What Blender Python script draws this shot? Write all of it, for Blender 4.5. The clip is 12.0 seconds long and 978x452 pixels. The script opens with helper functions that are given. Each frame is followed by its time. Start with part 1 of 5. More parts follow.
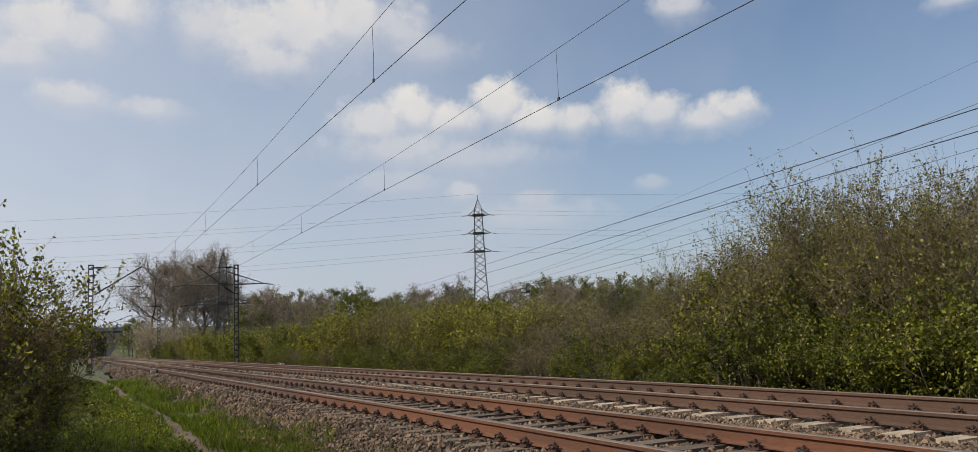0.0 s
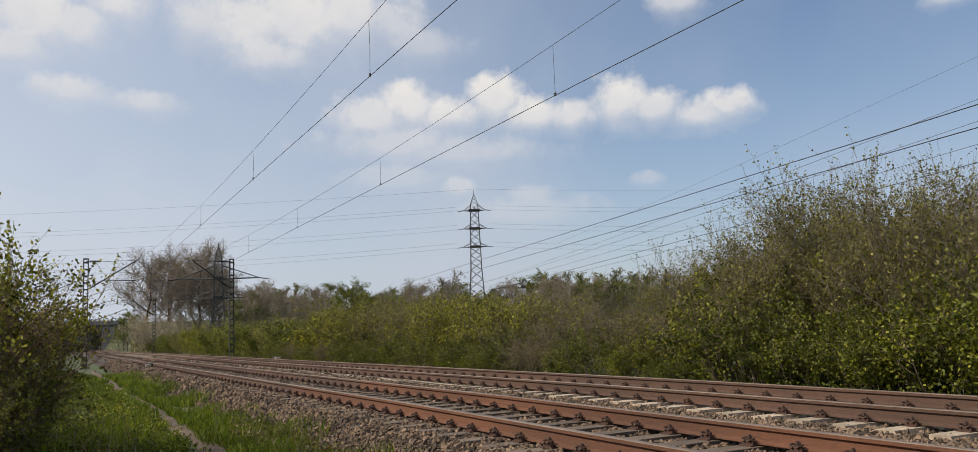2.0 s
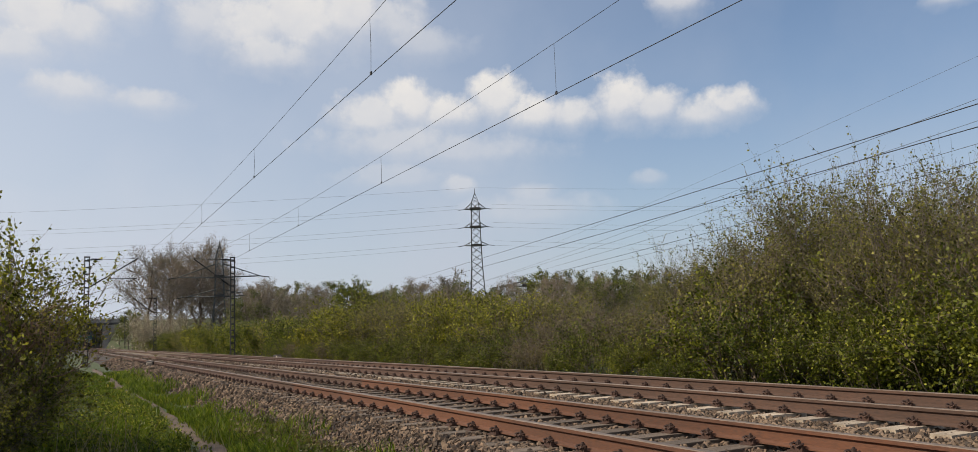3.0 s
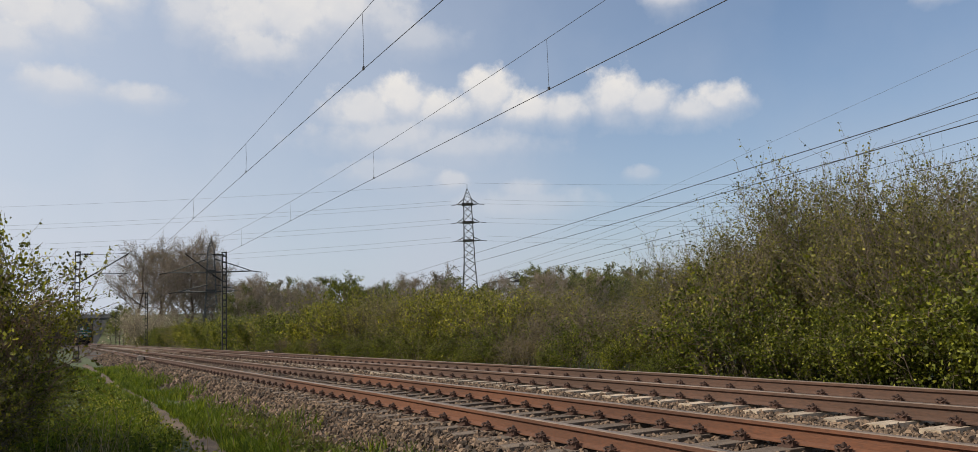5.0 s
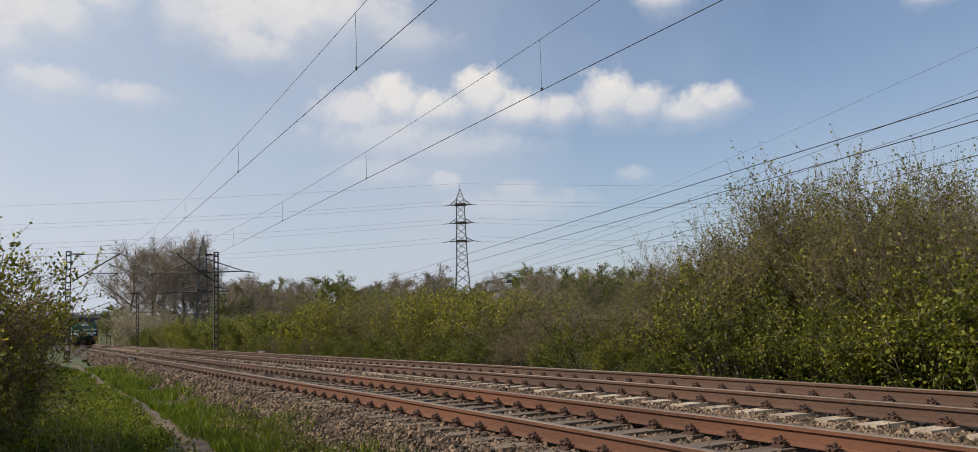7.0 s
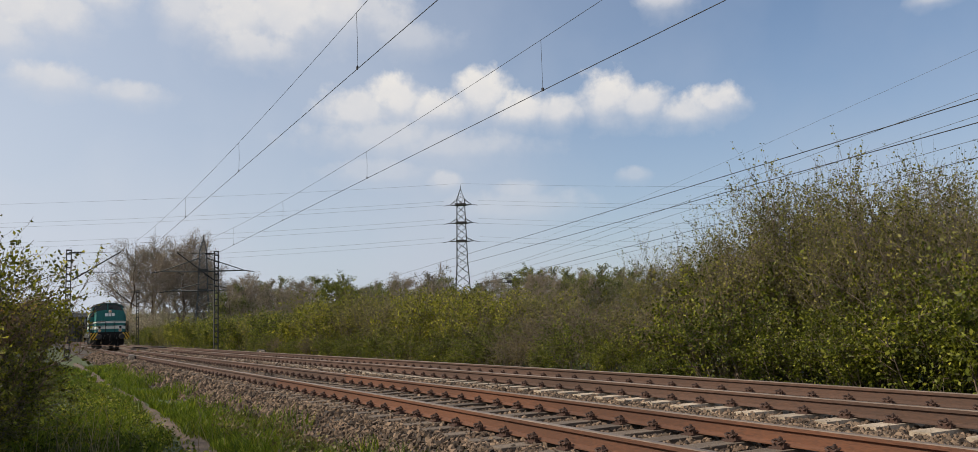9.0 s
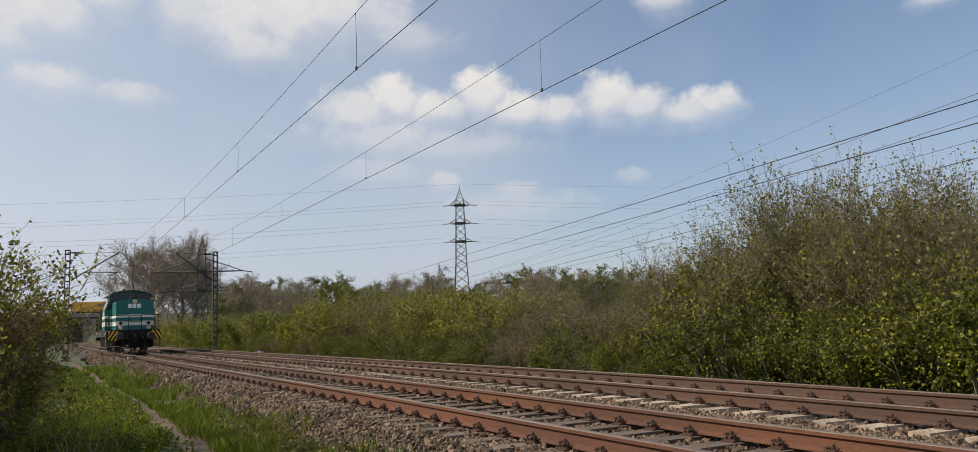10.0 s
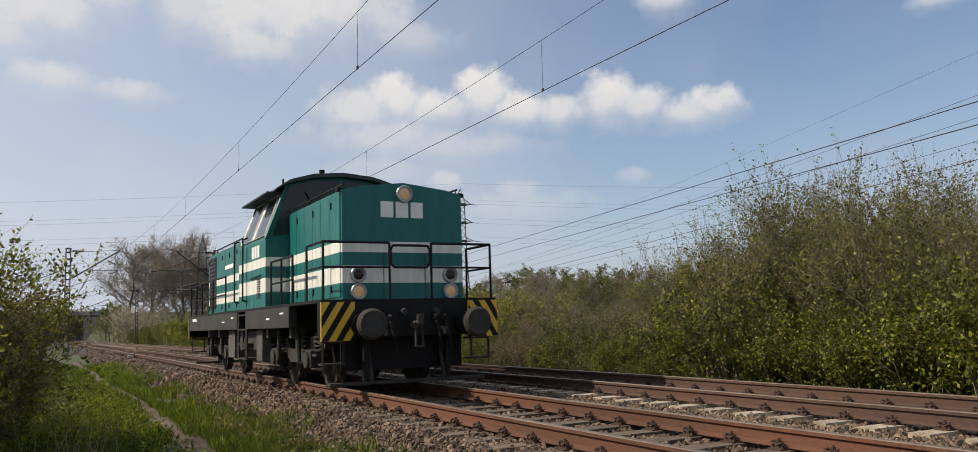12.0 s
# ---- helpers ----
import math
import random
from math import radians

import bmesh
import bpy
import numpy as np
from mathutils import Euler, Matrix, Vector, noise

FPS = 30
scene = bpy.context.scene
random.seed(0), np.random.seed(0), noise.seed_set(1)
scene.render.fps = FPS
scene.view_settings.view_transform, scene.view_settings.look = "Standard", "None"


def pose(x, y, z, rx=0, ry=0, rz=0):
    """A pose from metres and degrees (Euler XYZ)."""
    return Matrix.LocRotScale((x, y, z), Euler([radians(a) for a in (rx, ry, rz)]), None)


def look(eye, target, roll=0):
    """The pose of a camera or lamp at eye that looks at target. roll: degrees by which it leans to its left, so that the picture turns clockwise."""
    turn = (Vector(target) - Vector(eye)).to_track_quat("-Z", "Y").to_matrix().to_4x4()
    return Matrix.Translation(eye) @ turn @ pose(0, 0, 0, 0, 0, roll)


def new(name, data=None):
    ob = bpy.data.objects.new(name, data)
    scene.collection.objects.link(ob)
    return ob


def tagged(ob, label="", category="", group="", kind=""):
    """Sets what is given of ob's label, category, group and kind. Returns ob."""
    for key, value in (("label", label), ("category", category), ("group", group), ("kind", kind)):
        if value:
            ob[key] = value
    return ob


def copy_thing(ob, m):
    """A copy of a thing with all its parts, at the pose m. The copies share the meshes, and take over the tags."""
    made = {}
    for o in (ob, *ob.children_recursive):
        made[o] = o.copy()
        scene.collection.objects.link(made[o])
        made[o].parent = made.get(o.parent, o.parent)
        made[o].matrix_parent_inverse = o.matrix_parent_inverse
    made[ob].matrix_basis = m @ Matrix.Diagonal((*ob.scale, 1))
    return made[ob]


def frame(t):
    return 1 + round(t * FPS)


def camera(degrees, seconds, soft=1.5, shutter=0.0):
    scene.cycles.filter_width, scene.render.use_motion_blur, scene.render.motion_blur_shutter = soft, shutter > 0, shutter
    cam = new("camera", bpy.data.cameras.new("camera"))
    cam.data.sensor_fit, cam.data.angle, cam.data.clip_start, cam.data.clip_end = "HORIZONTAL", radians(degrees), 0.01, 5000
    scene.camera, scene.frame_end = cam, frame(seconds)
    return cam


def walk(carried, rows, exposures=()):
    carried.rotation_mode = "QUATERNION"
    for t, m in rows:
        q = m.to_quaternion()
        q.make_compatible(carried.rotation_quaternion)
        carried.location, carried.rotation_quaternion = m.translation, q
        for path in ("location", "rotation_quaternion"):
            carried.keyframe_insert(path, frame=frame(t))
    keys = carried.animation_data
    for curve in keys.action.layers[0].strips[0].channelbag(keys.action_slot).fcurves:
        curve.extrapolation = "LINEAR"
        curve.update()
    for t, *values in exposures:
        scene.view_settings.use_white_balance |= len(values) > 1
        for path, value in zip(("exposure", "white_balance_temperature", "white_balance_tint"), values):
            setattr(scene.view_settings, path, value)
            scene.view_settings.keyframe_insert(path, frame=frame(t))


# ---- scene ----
# ---- camera ----
EYE = (0.0, 0.0, 1.02)
cam = camera(60.0, 12.0, soft=0.75, shutter=0.05)
# seconds, heading from the track's line, tilt up, lean
PATH = [
    (0.0, 26.785, 7.169, 2.433), (0.5, 26.861, 7.124, 2.341), (1.0, 26.939, 7.021, 2.249), (1.5, 27.037, 6.882, 2.231),
    (2.0, 27.046, 6.833, 2.222), (2.5, 26.992, 6.829, 2.198), (3.0, 26.983, 6.737, 2.150), (5.0, 27.487, 6.411, 2.106),
    (5.5, 27.693, 6.345, 2.147), (6.0, 27.825, 6.353, 2.172), (6.5, 27.939, 6.394, 2.120), (7.0, 27.986, 6.429, 2.053),
    (9.0, 27.961, 6.437, 1.816), (9.5, 27.961, 6.486, 1.821), (10.0, 28.028, 6.468, 1.800), (10.5, 28.043, 6.389, 1.705),
    (11.0, 28.024, 6.296, 1.646), (11.5, 28.003, 6.328, 1.641), (12.0, 27.989, 6.446, 1.592)]


def aim(yaw, pitch, roll):
    a, b = radians(yaw), radians(pitch)
    way = Vector((math.sin(a) * math.cos(b), math.cos(a) * math.cos(b), math.sin(b)))
    return look(EYE, Vector(EYE) + way, -roll)


walk(cam, [(t, aim(y, p, r)) for t, y, p, r in PATH],
     exposures=[(0.0, -0.09), (1.0, -0.08), (1.6, 0.0), (12.0, 0.0)])

# ---- world and sun ----
SUN_WAY = Vector((-0.95, 0.28, 0.0)).normalized()      # towards the sun, on the ground
SUN_UP = radians(42)
world = bpy.data.worlds.new("sky")
scene.world = world
world.use_nodes = True
sun_data = bpy.data.lights.new("sun", "SUN")
sun_data.energy, sun_data.angle, sun_data.color = 5.0, radians(0.6), (1.0, 0.88, 0.71)
sun = new("sun", sun_data)
to_sun = SUN_WAY * math.cos(SUN_UP) + Vector((0, 0, math.sin(SUN_UP)))
sun.matrix_world = look((0, 0, 60), Vector((0, 0, 60)) - to_sun)
SKY_STRENGTH = 0.10
SKY_GAIN = (0.98, 1.06, 1.12, 1)
HAZE = 0.82
SUN_HAZE = 0.95
HAZE_COLOUR = (4.85, 5.25, 6.15, 1)
HAZE_SUNWARD = (6.05, 6.5, 7.35, 1)
CLOUD_DARK = (6.3, 6.45, 6.95, 1)
CLOUD_LIGHT = (8.3, 8.0, 7.65, 1)

# ---- the sky: clear blue with haze towards the horizon and fair-weather clouds ----
wn = world.node_tree.nodes
wl = world.node_tree.links
back = wn["Background"]
sky = wn.new("ShaderNodeTexSky")
sky.sky_type, sky.sun_disc = "NISHITA", False
sky.sun_elevation, sky.sun_rotation = SUN_UP, math.atan2(SUN_WAY.x, SUN_WAY.y)
sky.air_density, sky.dust_density, sky.ozone_density = 1.0, 0.6, 2.0
tex = wn.new("ShaderNodeTexCoord")


def wmath(op, a, b=None, c=None):
    n = wn.new("ShaderNodeMath")
    n.operation = op
    for i, v in enumerate((a, b, c)):
        if v is None:
            continue
        if isinstance(v, (int, float)):
            n.inputs[i].default_value = v
        else:
            wl.new(v, n.inputs[i])
    return n.outputs[0]


def wmix(f, a, b):
    n = wn.new("ShaderNodeMix")
    n.data_type = "RGBA"
    for i, v in ((0, f), (6, a), (7, b)):
        if isinstance(v, tuple):
            n.inputs[i].default_value = v
        elif isinstance(v, (int, float)):
            n.inputs[i].default_value = v
        else:
            wl.new(v, n.inputs[i])
    return n.outputs[2]


sep = wn.new("ShaderNodeSeparateXYZ")
wl.new(tex.outputs["Generated"], sep.inputs[0])
heading = wmath("ARCTAN2", sep.outputs[0], sep.outputs[1])
height = wmath("ARCSINE", sep.outputs[2])
def wnoise(scale, detail, rough):
    n = wn.new("ShaderNodeTexNoise")
    n.inputs["Scale"].default_value, n.inputs["Detail"].default_value, n.inputs["Roughness"].default_value = scale, detail, rough
    wl.new(tex.outputs["Generated"], n.inputs["Vector"])
    return wmath("SUBTRACT", n.outputs[0], 0.5)


curl = wmath("ADD", wmath("MULTIPLY", wnoise(16.0, 5.0, 0.55), 1.1), wmath("MULTIPLY", wnoise(44.0, 7.0, 0.6), 1.2))
# cloud heaps: heading, height, half width, half height (degrees), thickness
CLOUDS = [
    (19.4, 13.9, 3.2, 1.7, 0.85), (22.0, 14.6, 2.5, 1.9, 1), (24.6, 14.2, 2.6, 1.5, 1), (27.8, 14.9, 2.2, 2.0, 1), (30.4, 13.9, 2.6, 1.6, 1), (32.9, 13.7, 2.1, 1.5, 0.9),
    (36.4, 14.4, 2.4, 2.0, 1), (38.9, 13.9, 2.0, 1.5, 0.9), (41.7, 13.2, 2.6, 1.3, 0.85), (43.5, 13.6, 2.1, 1.4, 0.95), (20.8, 12.3, 5.5, 1.4, 0.6), (26.0, 11.7, 6.8, 1.3, 0.5),
    (8.2, 20.1, 2.4, 2.2, 0.8), (11.0, 19.6, 3.4, 2.7, 0.9), (14.3, 20.0, 3.8, 2.8, 0.95), (17.6, 20.6, 3.4, 2.4, 0.9), (21.1, 20.3, 2.5, 2.1, 0.7), (12.2, 17.9, 3.0, 1.4, 0.8),
    (-1.8, 18.9, 3.2, 2.3, 0.9), (0.7, 18.8, 2.5, 1.9, 0.8), (3.0, 20.4, 2.3, 1.7, 0.9), (-3.1, 17.3, 2.5, 1.4, 0.75), (0.4, 15.1, 2.5, 1.2, 0.7), (4.7, 14.7, 2.3, 0.9, 0.65),
    (23.2, 18.8, 3.0, 1.3, 0.5), (40.6, 20.5, 2.0, 1.2, 0.75), (57.0, 18.2, 1.9, 0.7, 0.6), (25.0, 9.4, 1.2, 0.8, 0.6), (30.1, 8.6, 1.9, 0.8, 0.45), (37.9, 9.3, 1.2, 0.6, 0.4),
    (20.3, 10.0, 4.2, 1.0, 0.4), (30.0, 7.5, 5.5, 1.3, 0.35), (-40.0, 22.0, 16.0, 7.0, 0.8), (150.0, 25.0, 25.0, 8.0, 0.8), (-150.0, 35.0, 20.0, 9.0, 0.7)]
dens, lit = 0.0, 0.0
for hd, ht, hw, hh, thick in CLOUDS:
    dx = wmath("DIVIDE", wmath("SUBTRACT", heading, radians(hd)), radians(hw))
    dy = wmath("DIVIDE", wmath("SUBTRACT", height, radians(ht)), radians(hh))
    d = wmath("SQRT", wmath("ADD", wmath("MULTIPLY", dx, dx), wmath("MULTIPLY", dy, dy)))
    f = wmath("ADD", wmath("SUBTRACT", 1.22, d), curl)
    # crisp heaped tops, soft undersides
    gain = wmath("ADD", 1.05, wmath("MULTIPLY", wmath("MINIMUM", wmath("MAXIMUM", dy, -0.5), 1.0), 1.1))
    f = wmath("MULTIPLY", wmath("SMOOTH_MIN", wmath("MAXIMUM", wmath("MULTIPLY", f, gain), 0.0), 1.0, 0.25), thick)
    dens = wmath("MAXIMUM", dens, f)
    lit = wmath("MAXIMUM", lit, wmath("MULTIPLY", f, wmath("MINIMUM", wmath("MAXIMUM", wmath("ADD", wmath("MULTIPLY", dy, 0.45), 0.5), 0.0), 1.0)))
wisp = wn.new("ShaderNodeTexNoise")
wisp.inputs["Scale"].default_value, wisp.inputs["Detail"].default_value = 2.6, 6.0
wl.new(tex.outputs["Generated"], wisp.inputs["Vector"])
haze = wmath("POWER", wmath("SUBTRACT", 1.0, wmath("MAXIMUM", wmath("MINIMUM", sep.outputs[2], 1.0), 0.0)), 5.0)
veil = wmath("MULTIPLY", wmath("MAXIMUM", wmath("SUBTRACT", wisp.outputs[0], 0.42), 0.0), 1.1)
glare = wn.new("ShaderNodeVectorMath")
glare.operation = "DOT_PRODUCT"
wl.new(tex.outputs["Generated"], glare.inputs[0])
glare.inputs[1].default_value = to_sun
sunward = wmath("MULTIPLY", wmath("MAXIMUM", wmath("ADD", glare.outputs["Value"], 0.15), 0.0), SUN_HAZE)
haze_all = wmath("MINIMUM", wmath("ADD", wmath("ADD", wmath("MULTIPLY", haze, HAZE), veil), sunward), 0.95)
scaled = wn.new("ShaderNodeMix")
scaled.data_type, scaled.blend_type = "RGBA", "MULTIPLY"
scaled.inputs[0].default_value = 1.0
wl.new(sky.outputs[0], scaled.inputs[6])
scaled.inputs[7].default_value = SKY_GAIN
side = wmath("MINIMUM", wmath("MAXIMUM", wmath("MULTIPLY", wmath("ADD", glare.outputs["Value"], 0.3), 1.5), 0.0), 1.0)
hazy = wmix(haze_all, scaled.outputs[2], wmix(side, HAZE_COLOUR, HAZE_SUNWARD))
billow = wmath("ADD", lit, wmath("MULTIPLY", wnoise(34.0, 5.0, 0.6), 0.9))
cloud_col = wmix(wmath("MINIMUM", wmath("MAXIMUM", billow, 0.0), 1.0), CLOUD_DARK, CLOUD_LIGHT)
final = wmix(dens, hazy, cloud_col)
wl.new(final, back.inputs[0])
back.inputs[1].default_value = SKY_STRENGTH


# ---- materials ----
def mix_node(nt, f, a, b, blend="MIX"):
    n = nt.nodes.new("ShaderNodeMix")
    n.data_type, n.blend_type = "RGBA", blend
    for i, v in ((0, f), (6, a), (7, b)):
        if isinstance(v, (tuple, list)):
            n.inputs[i].default_value = (*v[:3], 1)
        elif isinstance(v, (int, float)):
            n.inputs[i].default_value = v
        else:
            nt.links.new(v, n.inputs[i])
    return n.outputs[2]


def noise_node(nt, scale, detail=4.0, rough=0.55, vec=None):
    n = nt.nodes.new("ShaderNodeTexNoise")
    n.inputs["Scale"].default_value, n.inputs["Detail"].default_value, n.inputs["Roughness"].default_value = scale, detail, rough
    if vec is not None:
        nt.links.new(vec, n.inputs["Vector"])
    return n.outputs[0]


def ramp_node(nt, f, stops, interp="LINEAR"):
    n = nt.nodes.new("ShaderNodeValToRGB")
    n.color_ramp.interpolation = interp
    el = n.color_ramp.elements
    while len(el) < len(stops):
        el.new(0.5)
    for e, (p, c) in zip(el, stops):
        e.position, e.color = p, (*c, 1)
    nt.links.new(f, n.inputs[0])
    return n.outputs[0]


def obj_vec(nt):
    return nt.nodes.new("ShaderNodeTexCoord").outputs["Object"]


def surface(name, c1, c2, scale=4.0, fine=60.0, rough=0.8, metal=0.0, bump=0.2, dirt=0.35, vary="", spread=0.5, stretch=None, spec=0.5):
    """Two colours in patches, a fine grain over them, relief, and variation from piece to piece."""
    m = bpy.data.materials.new(name)
    m.use_nodes = True
    nt = m.node_tree
    p = nt.nodes["Principled BSDF"]
    vec = obj_vec(nt)
    if stretch:
        mp = nt.nodes.new("ShaderNodeMapping")
        mp.inputs["Scale"].default_value = stretch
        nt.links.new(vec, mp.inputs["Vector"])
        vec = mp.outputs[0]
    big = noise_node(nt, scale, 5.0, 0.6, vec)
    small = noise_node(nt, fine, 3.0, 0.6, vec)
    col = mix_node(nt, ramp_node(nt, big, [(0.35, (0, 0, 0)), (0.65, (1, 1, 1))]), c1, c2)
    grain = ramp_node(nt, small, [(0.3, (1 - dirt,) * 3), (0.7, (1 + dirt * 0.4,) * 3)])
    col = mix_node(nt, 1.0, col, grain, "MULTIPLY")
    if vary:
        if vary == "island":
            r = nt.nodes.new("ShaderNodeNewGeometry").outputs["Random Per Island"]
        else:
            r = nt.nodes.new("ShaderNodeObjectInfo").outputs["Random"]
        col = mix_node(nt, 1.0, col, ramp_node(nt, r, [(0.0, (1 - spread,) * 3), (1.0, (1 + spread * 0.6,) * 3)]), "MULTIPLY")
    nt.links.new(col, p.inputs["Base Color"])
    rr = ramp_node(nt, small, [(0.3, (max(rough - 0.12, 0.03),) * 3), (0.7, (min(rough + 0.12, 1.0),) * 3)])
    nt.links.new(rr, p.inputs["Roughness"])
    p.inputs["Metallic"].default_value = metal
    p.inputs["Specular IOR Level"].default_value = spec
    if bump:
        b = nt.nodes.new("ShaderNodeBump")
        b.inputs["Strength"].default_value, b.inputs["Distance"].default_value = bump, 0.02
        nt.links.new(small, b.inputs["Height"])
        nt.links.new(b.outputs[0], p.inputs["Normal"])
    return m


def leafage(name, dark, light, third, glow=0.42):
    """Leaves: each its own shade, part of the light passing through."""
    m = bpy.data.materials.new(name)
    m.use_nodes = True
    nt = m.node_tree
    p = nt.nodes["Principled BSDF"]
    r = nt.nodes.new("ShaderNodeNewGeometry").outputs["Random Per Island"]
    tone = nt.nodes.new("ShaderNodeObjectInfo").outputs["Random"]
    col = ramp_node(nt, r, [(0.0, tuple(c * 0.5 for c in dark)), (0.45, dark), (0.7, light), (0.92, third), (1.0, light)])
    # Noise clumps, dark cool to light warm: foliage light and shade in the colour.
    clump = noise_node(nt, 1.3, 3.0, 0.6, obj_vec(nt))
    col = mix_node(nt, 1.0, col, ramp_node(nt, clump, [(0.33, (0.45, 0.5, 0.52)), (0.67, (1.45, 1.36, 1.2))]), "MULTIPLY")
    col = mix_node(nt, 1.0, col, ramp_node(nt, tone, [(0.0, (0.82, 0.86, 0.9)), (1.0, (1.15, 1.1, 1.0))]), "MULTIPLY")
    nt.links.new(col, p.inputs["Base Color"])
    p.inputs["Roughness"].default_value = 0.55
    p.inputs["Specular IOR Level"].default_value = 0.3
    tr = nt.nodes.new("ShaderNodeBsdfTranslucent")
    nt.links.new(col, tr.inputs[0])
    mx = nt.nodes.new("ShaderNodeMixShader")
    mx.inputs[0].default_value = glow
    out = nt.nodes["Material Output"]
    nt.links.new(p.outputs[0], mx.inputs[1])
    nt.links.new(tr.outputs[0], mx.inputs[2])
    nt.links.new(mx.outputs[0], out.inputs[0])
    return m


def banded(name, stops, rough=0.35):
    """Paint in level bands by height, with faint weathering."""
    m = bpy.data.materials.new(name)
    m.use_nodes = True
    nt = m.node_tree
    p = nt.nodes["Principled BSDF"]
    vec = obj_vec(nt)
    s = nt.nodes.new("ShaderNodeSeparateXYZ")
    nt.links.new(vec, s.inputs[0])
    d = nt.nodes.new("ShaderNodeMath")
    d.operation = "DIVIDE"
    nt.links.new(s.outputs[2], d.inputs[0])
    d.inputs[1].default_value = 5.0
    col = ramp_node(nt, d.outputs[0], [(z / 5.0, c) for z, c in stops], "CONSTANT")
    mp = nt.nodes.new("ShaderNodeMapping")
    mp.inputs["Scale"].default_value = (3.0, 3.0, 0.5)
    nt.links.new(vec, mp.inputs["Vector"])
    streak = noise_node(nt, 2.2, 6.0, 0.65, mp.outputs[0])
    col = mix_node(nt, 1.0, col, ramp_node(nt, streak, [(0.3, (0.78, 0.78, 0.76)), (0.65, (1.05, 1.05, 1.05))]), "MULTIPLY")
    nt.links.new(col, p.inputs["Base Color"])
    nt.links.new(ramp_node(nt, streak, [(0.3, (rough + 0.2,) * 3), (0.7, (rough,) * 3)]), p.inputs["Roughness"])
    return m


def glowing(name, colour, strength):
    m = bpy.data.materials.new(name)
    m.use_nodes = True
    p = m.node_tree.nodes["Principled BSDF"]
    p.inputs["Base Color"].default_value = (colour[0] * 0.3, colour[1] * 0.3, colour[2] * 0.3, 1)
    p.inputs["Roughness"].default_value = 0.15
    p.inputs["Emission Color"].default_value = (*colour, 1)
    p.inputs["Emission Strength"].default_value = strength
    return m


GREEN = (0.002, 0.120, 0.112)
WHITE = (0.72, 0.71, 0.65)
M_ground = surface("soil_and_weeds", (0.05, 0.075, 0.02), (0.09, 0.085, 0.045), 0.7, 14, 0.95, bump=0.6)
M_verge = surface("verge", (0.038, 0.062, 0.014), (0.066, 0.076, 0.024), 1.1, 25, 0.95, bump=0.7)
M_path = surface("trodden_path", (0.135, 0.092, 0.062), (0.075, 0.052, 0.036), 1.8, 40, 0.95, bump=0.5)
# Bed far darker than its stones: shade in their gaps is put into the colour.
M_bed_shaded = surface("ballast_bed", (0.030, 0.022, 0.017), (0.048, 0.037, 0.029), 2.0, 18, 0.95, bump=1.0, dirt=0.6)
M_stone = surface("ballast_stone", (0.108, 0.068, 0.043), (0.20, 0.140, 0.094), 0.8, 30, 0.9, bump=0.3, vary="island", spread=0.85)
M_rail = surface("rusty_rail", (0.145, 0.058, 0.029), (0.090, 0.039, 0.022), 1.2, 55, 0.85, bump=0.25, stretch=(1, 0.25, 1))
M_rail2 = surface("brown_rail", (0.098, 0.051, 0.034), (0.068, 0.038, 0.026), 1.2, 55, 0.85, bump=0.25, stretch=(1, 0.25, 1))
M_head = surface("running_surface", (0.23, 0.18, 0.145), (0.15, 0.11, 0.085), 3.0, 50, 0.58, 0.4, bump=0.05, stretch=(1, 0.1, 1))
M_wood = surface("weathered_sleeper", (0.098, 0.071, 0.052), (0.175, 0.135, 0.102), 3.0, 30, 0.9, bump=0.6, vary="object", spread=0.3, stretch=(0.5, 6, 6))
M_conc = surface("pale_concrete", (0.46, 0.375, 0.285), (0.31, 0.25, 0.185), 3.0, 45, 0.9, bump=0.3, vary="object", spread=0.25)
M_clip = surface("rusty_fastening", (0.09, 0.045, 0.03), (0.05, 0.03, 0.025), 8, 60, 0.8, 0.2, bump=0.2)
M_steel = surface("mast_paint", (0.035, 0.036, 0.038), (0.06, 0.055, 0.05), 2.0, 30, 0.75, 0.2, bump=0.1)
M_galv = surface("galvanised_lattice", (0.075, 0.08, 0.082), (0.12, 0.122, 0.12), 1.0, 10, 0.6, 0.4, bump=0.0)
M_wire = surface("copper_wire", (0.045, 0.045, 0.05), (0.065, 0.062, 0.06), 3, 20, 0.6, 0.6, bump=0.0)
M_line = surface("aluminium_conductor", (0.13, 0.135, 0.15), (0.16, 0.165, 0.175), 3, 20, 0.6, 0.5, bump=0.0)
M_bark = surface("bark", (0.085, 0.06, 0.045), (0.15, 0.115, 0.085), 5, 30, 0.95, bump=0.4)
M_twig = surface("grey_brown_twigs", (0.20, 0.15, 0.11), (0.15, 0.115, 0.085), 2, 20, 0.95, bump=0.0, vary="island", spread=0.4)
M_twig_red = surface("red_brown_twigs", (0.30, 0.17, 0.115), (0.22, 0.135, 0.095), 2, 20, 0.95, bump=0.0, vary="island", spread=0.4)
# Far trees' twigs, lightened so the colour carries distance haze.
M_twig_bare = surface("bare_tree_twigs", (0.33, 0.27, 0.22), (0.25, 0.205, 0.17), 2, 20, 0.95, bump=0.0, vary="island", spread=0.3)
M_twig_far = surface("hazed_twigs", (0.30, 0.25, 0.205), (0.23, 0.19, 0.155), 2, 20, 0.95, bump=0.0, vary="island", spread=0.3)
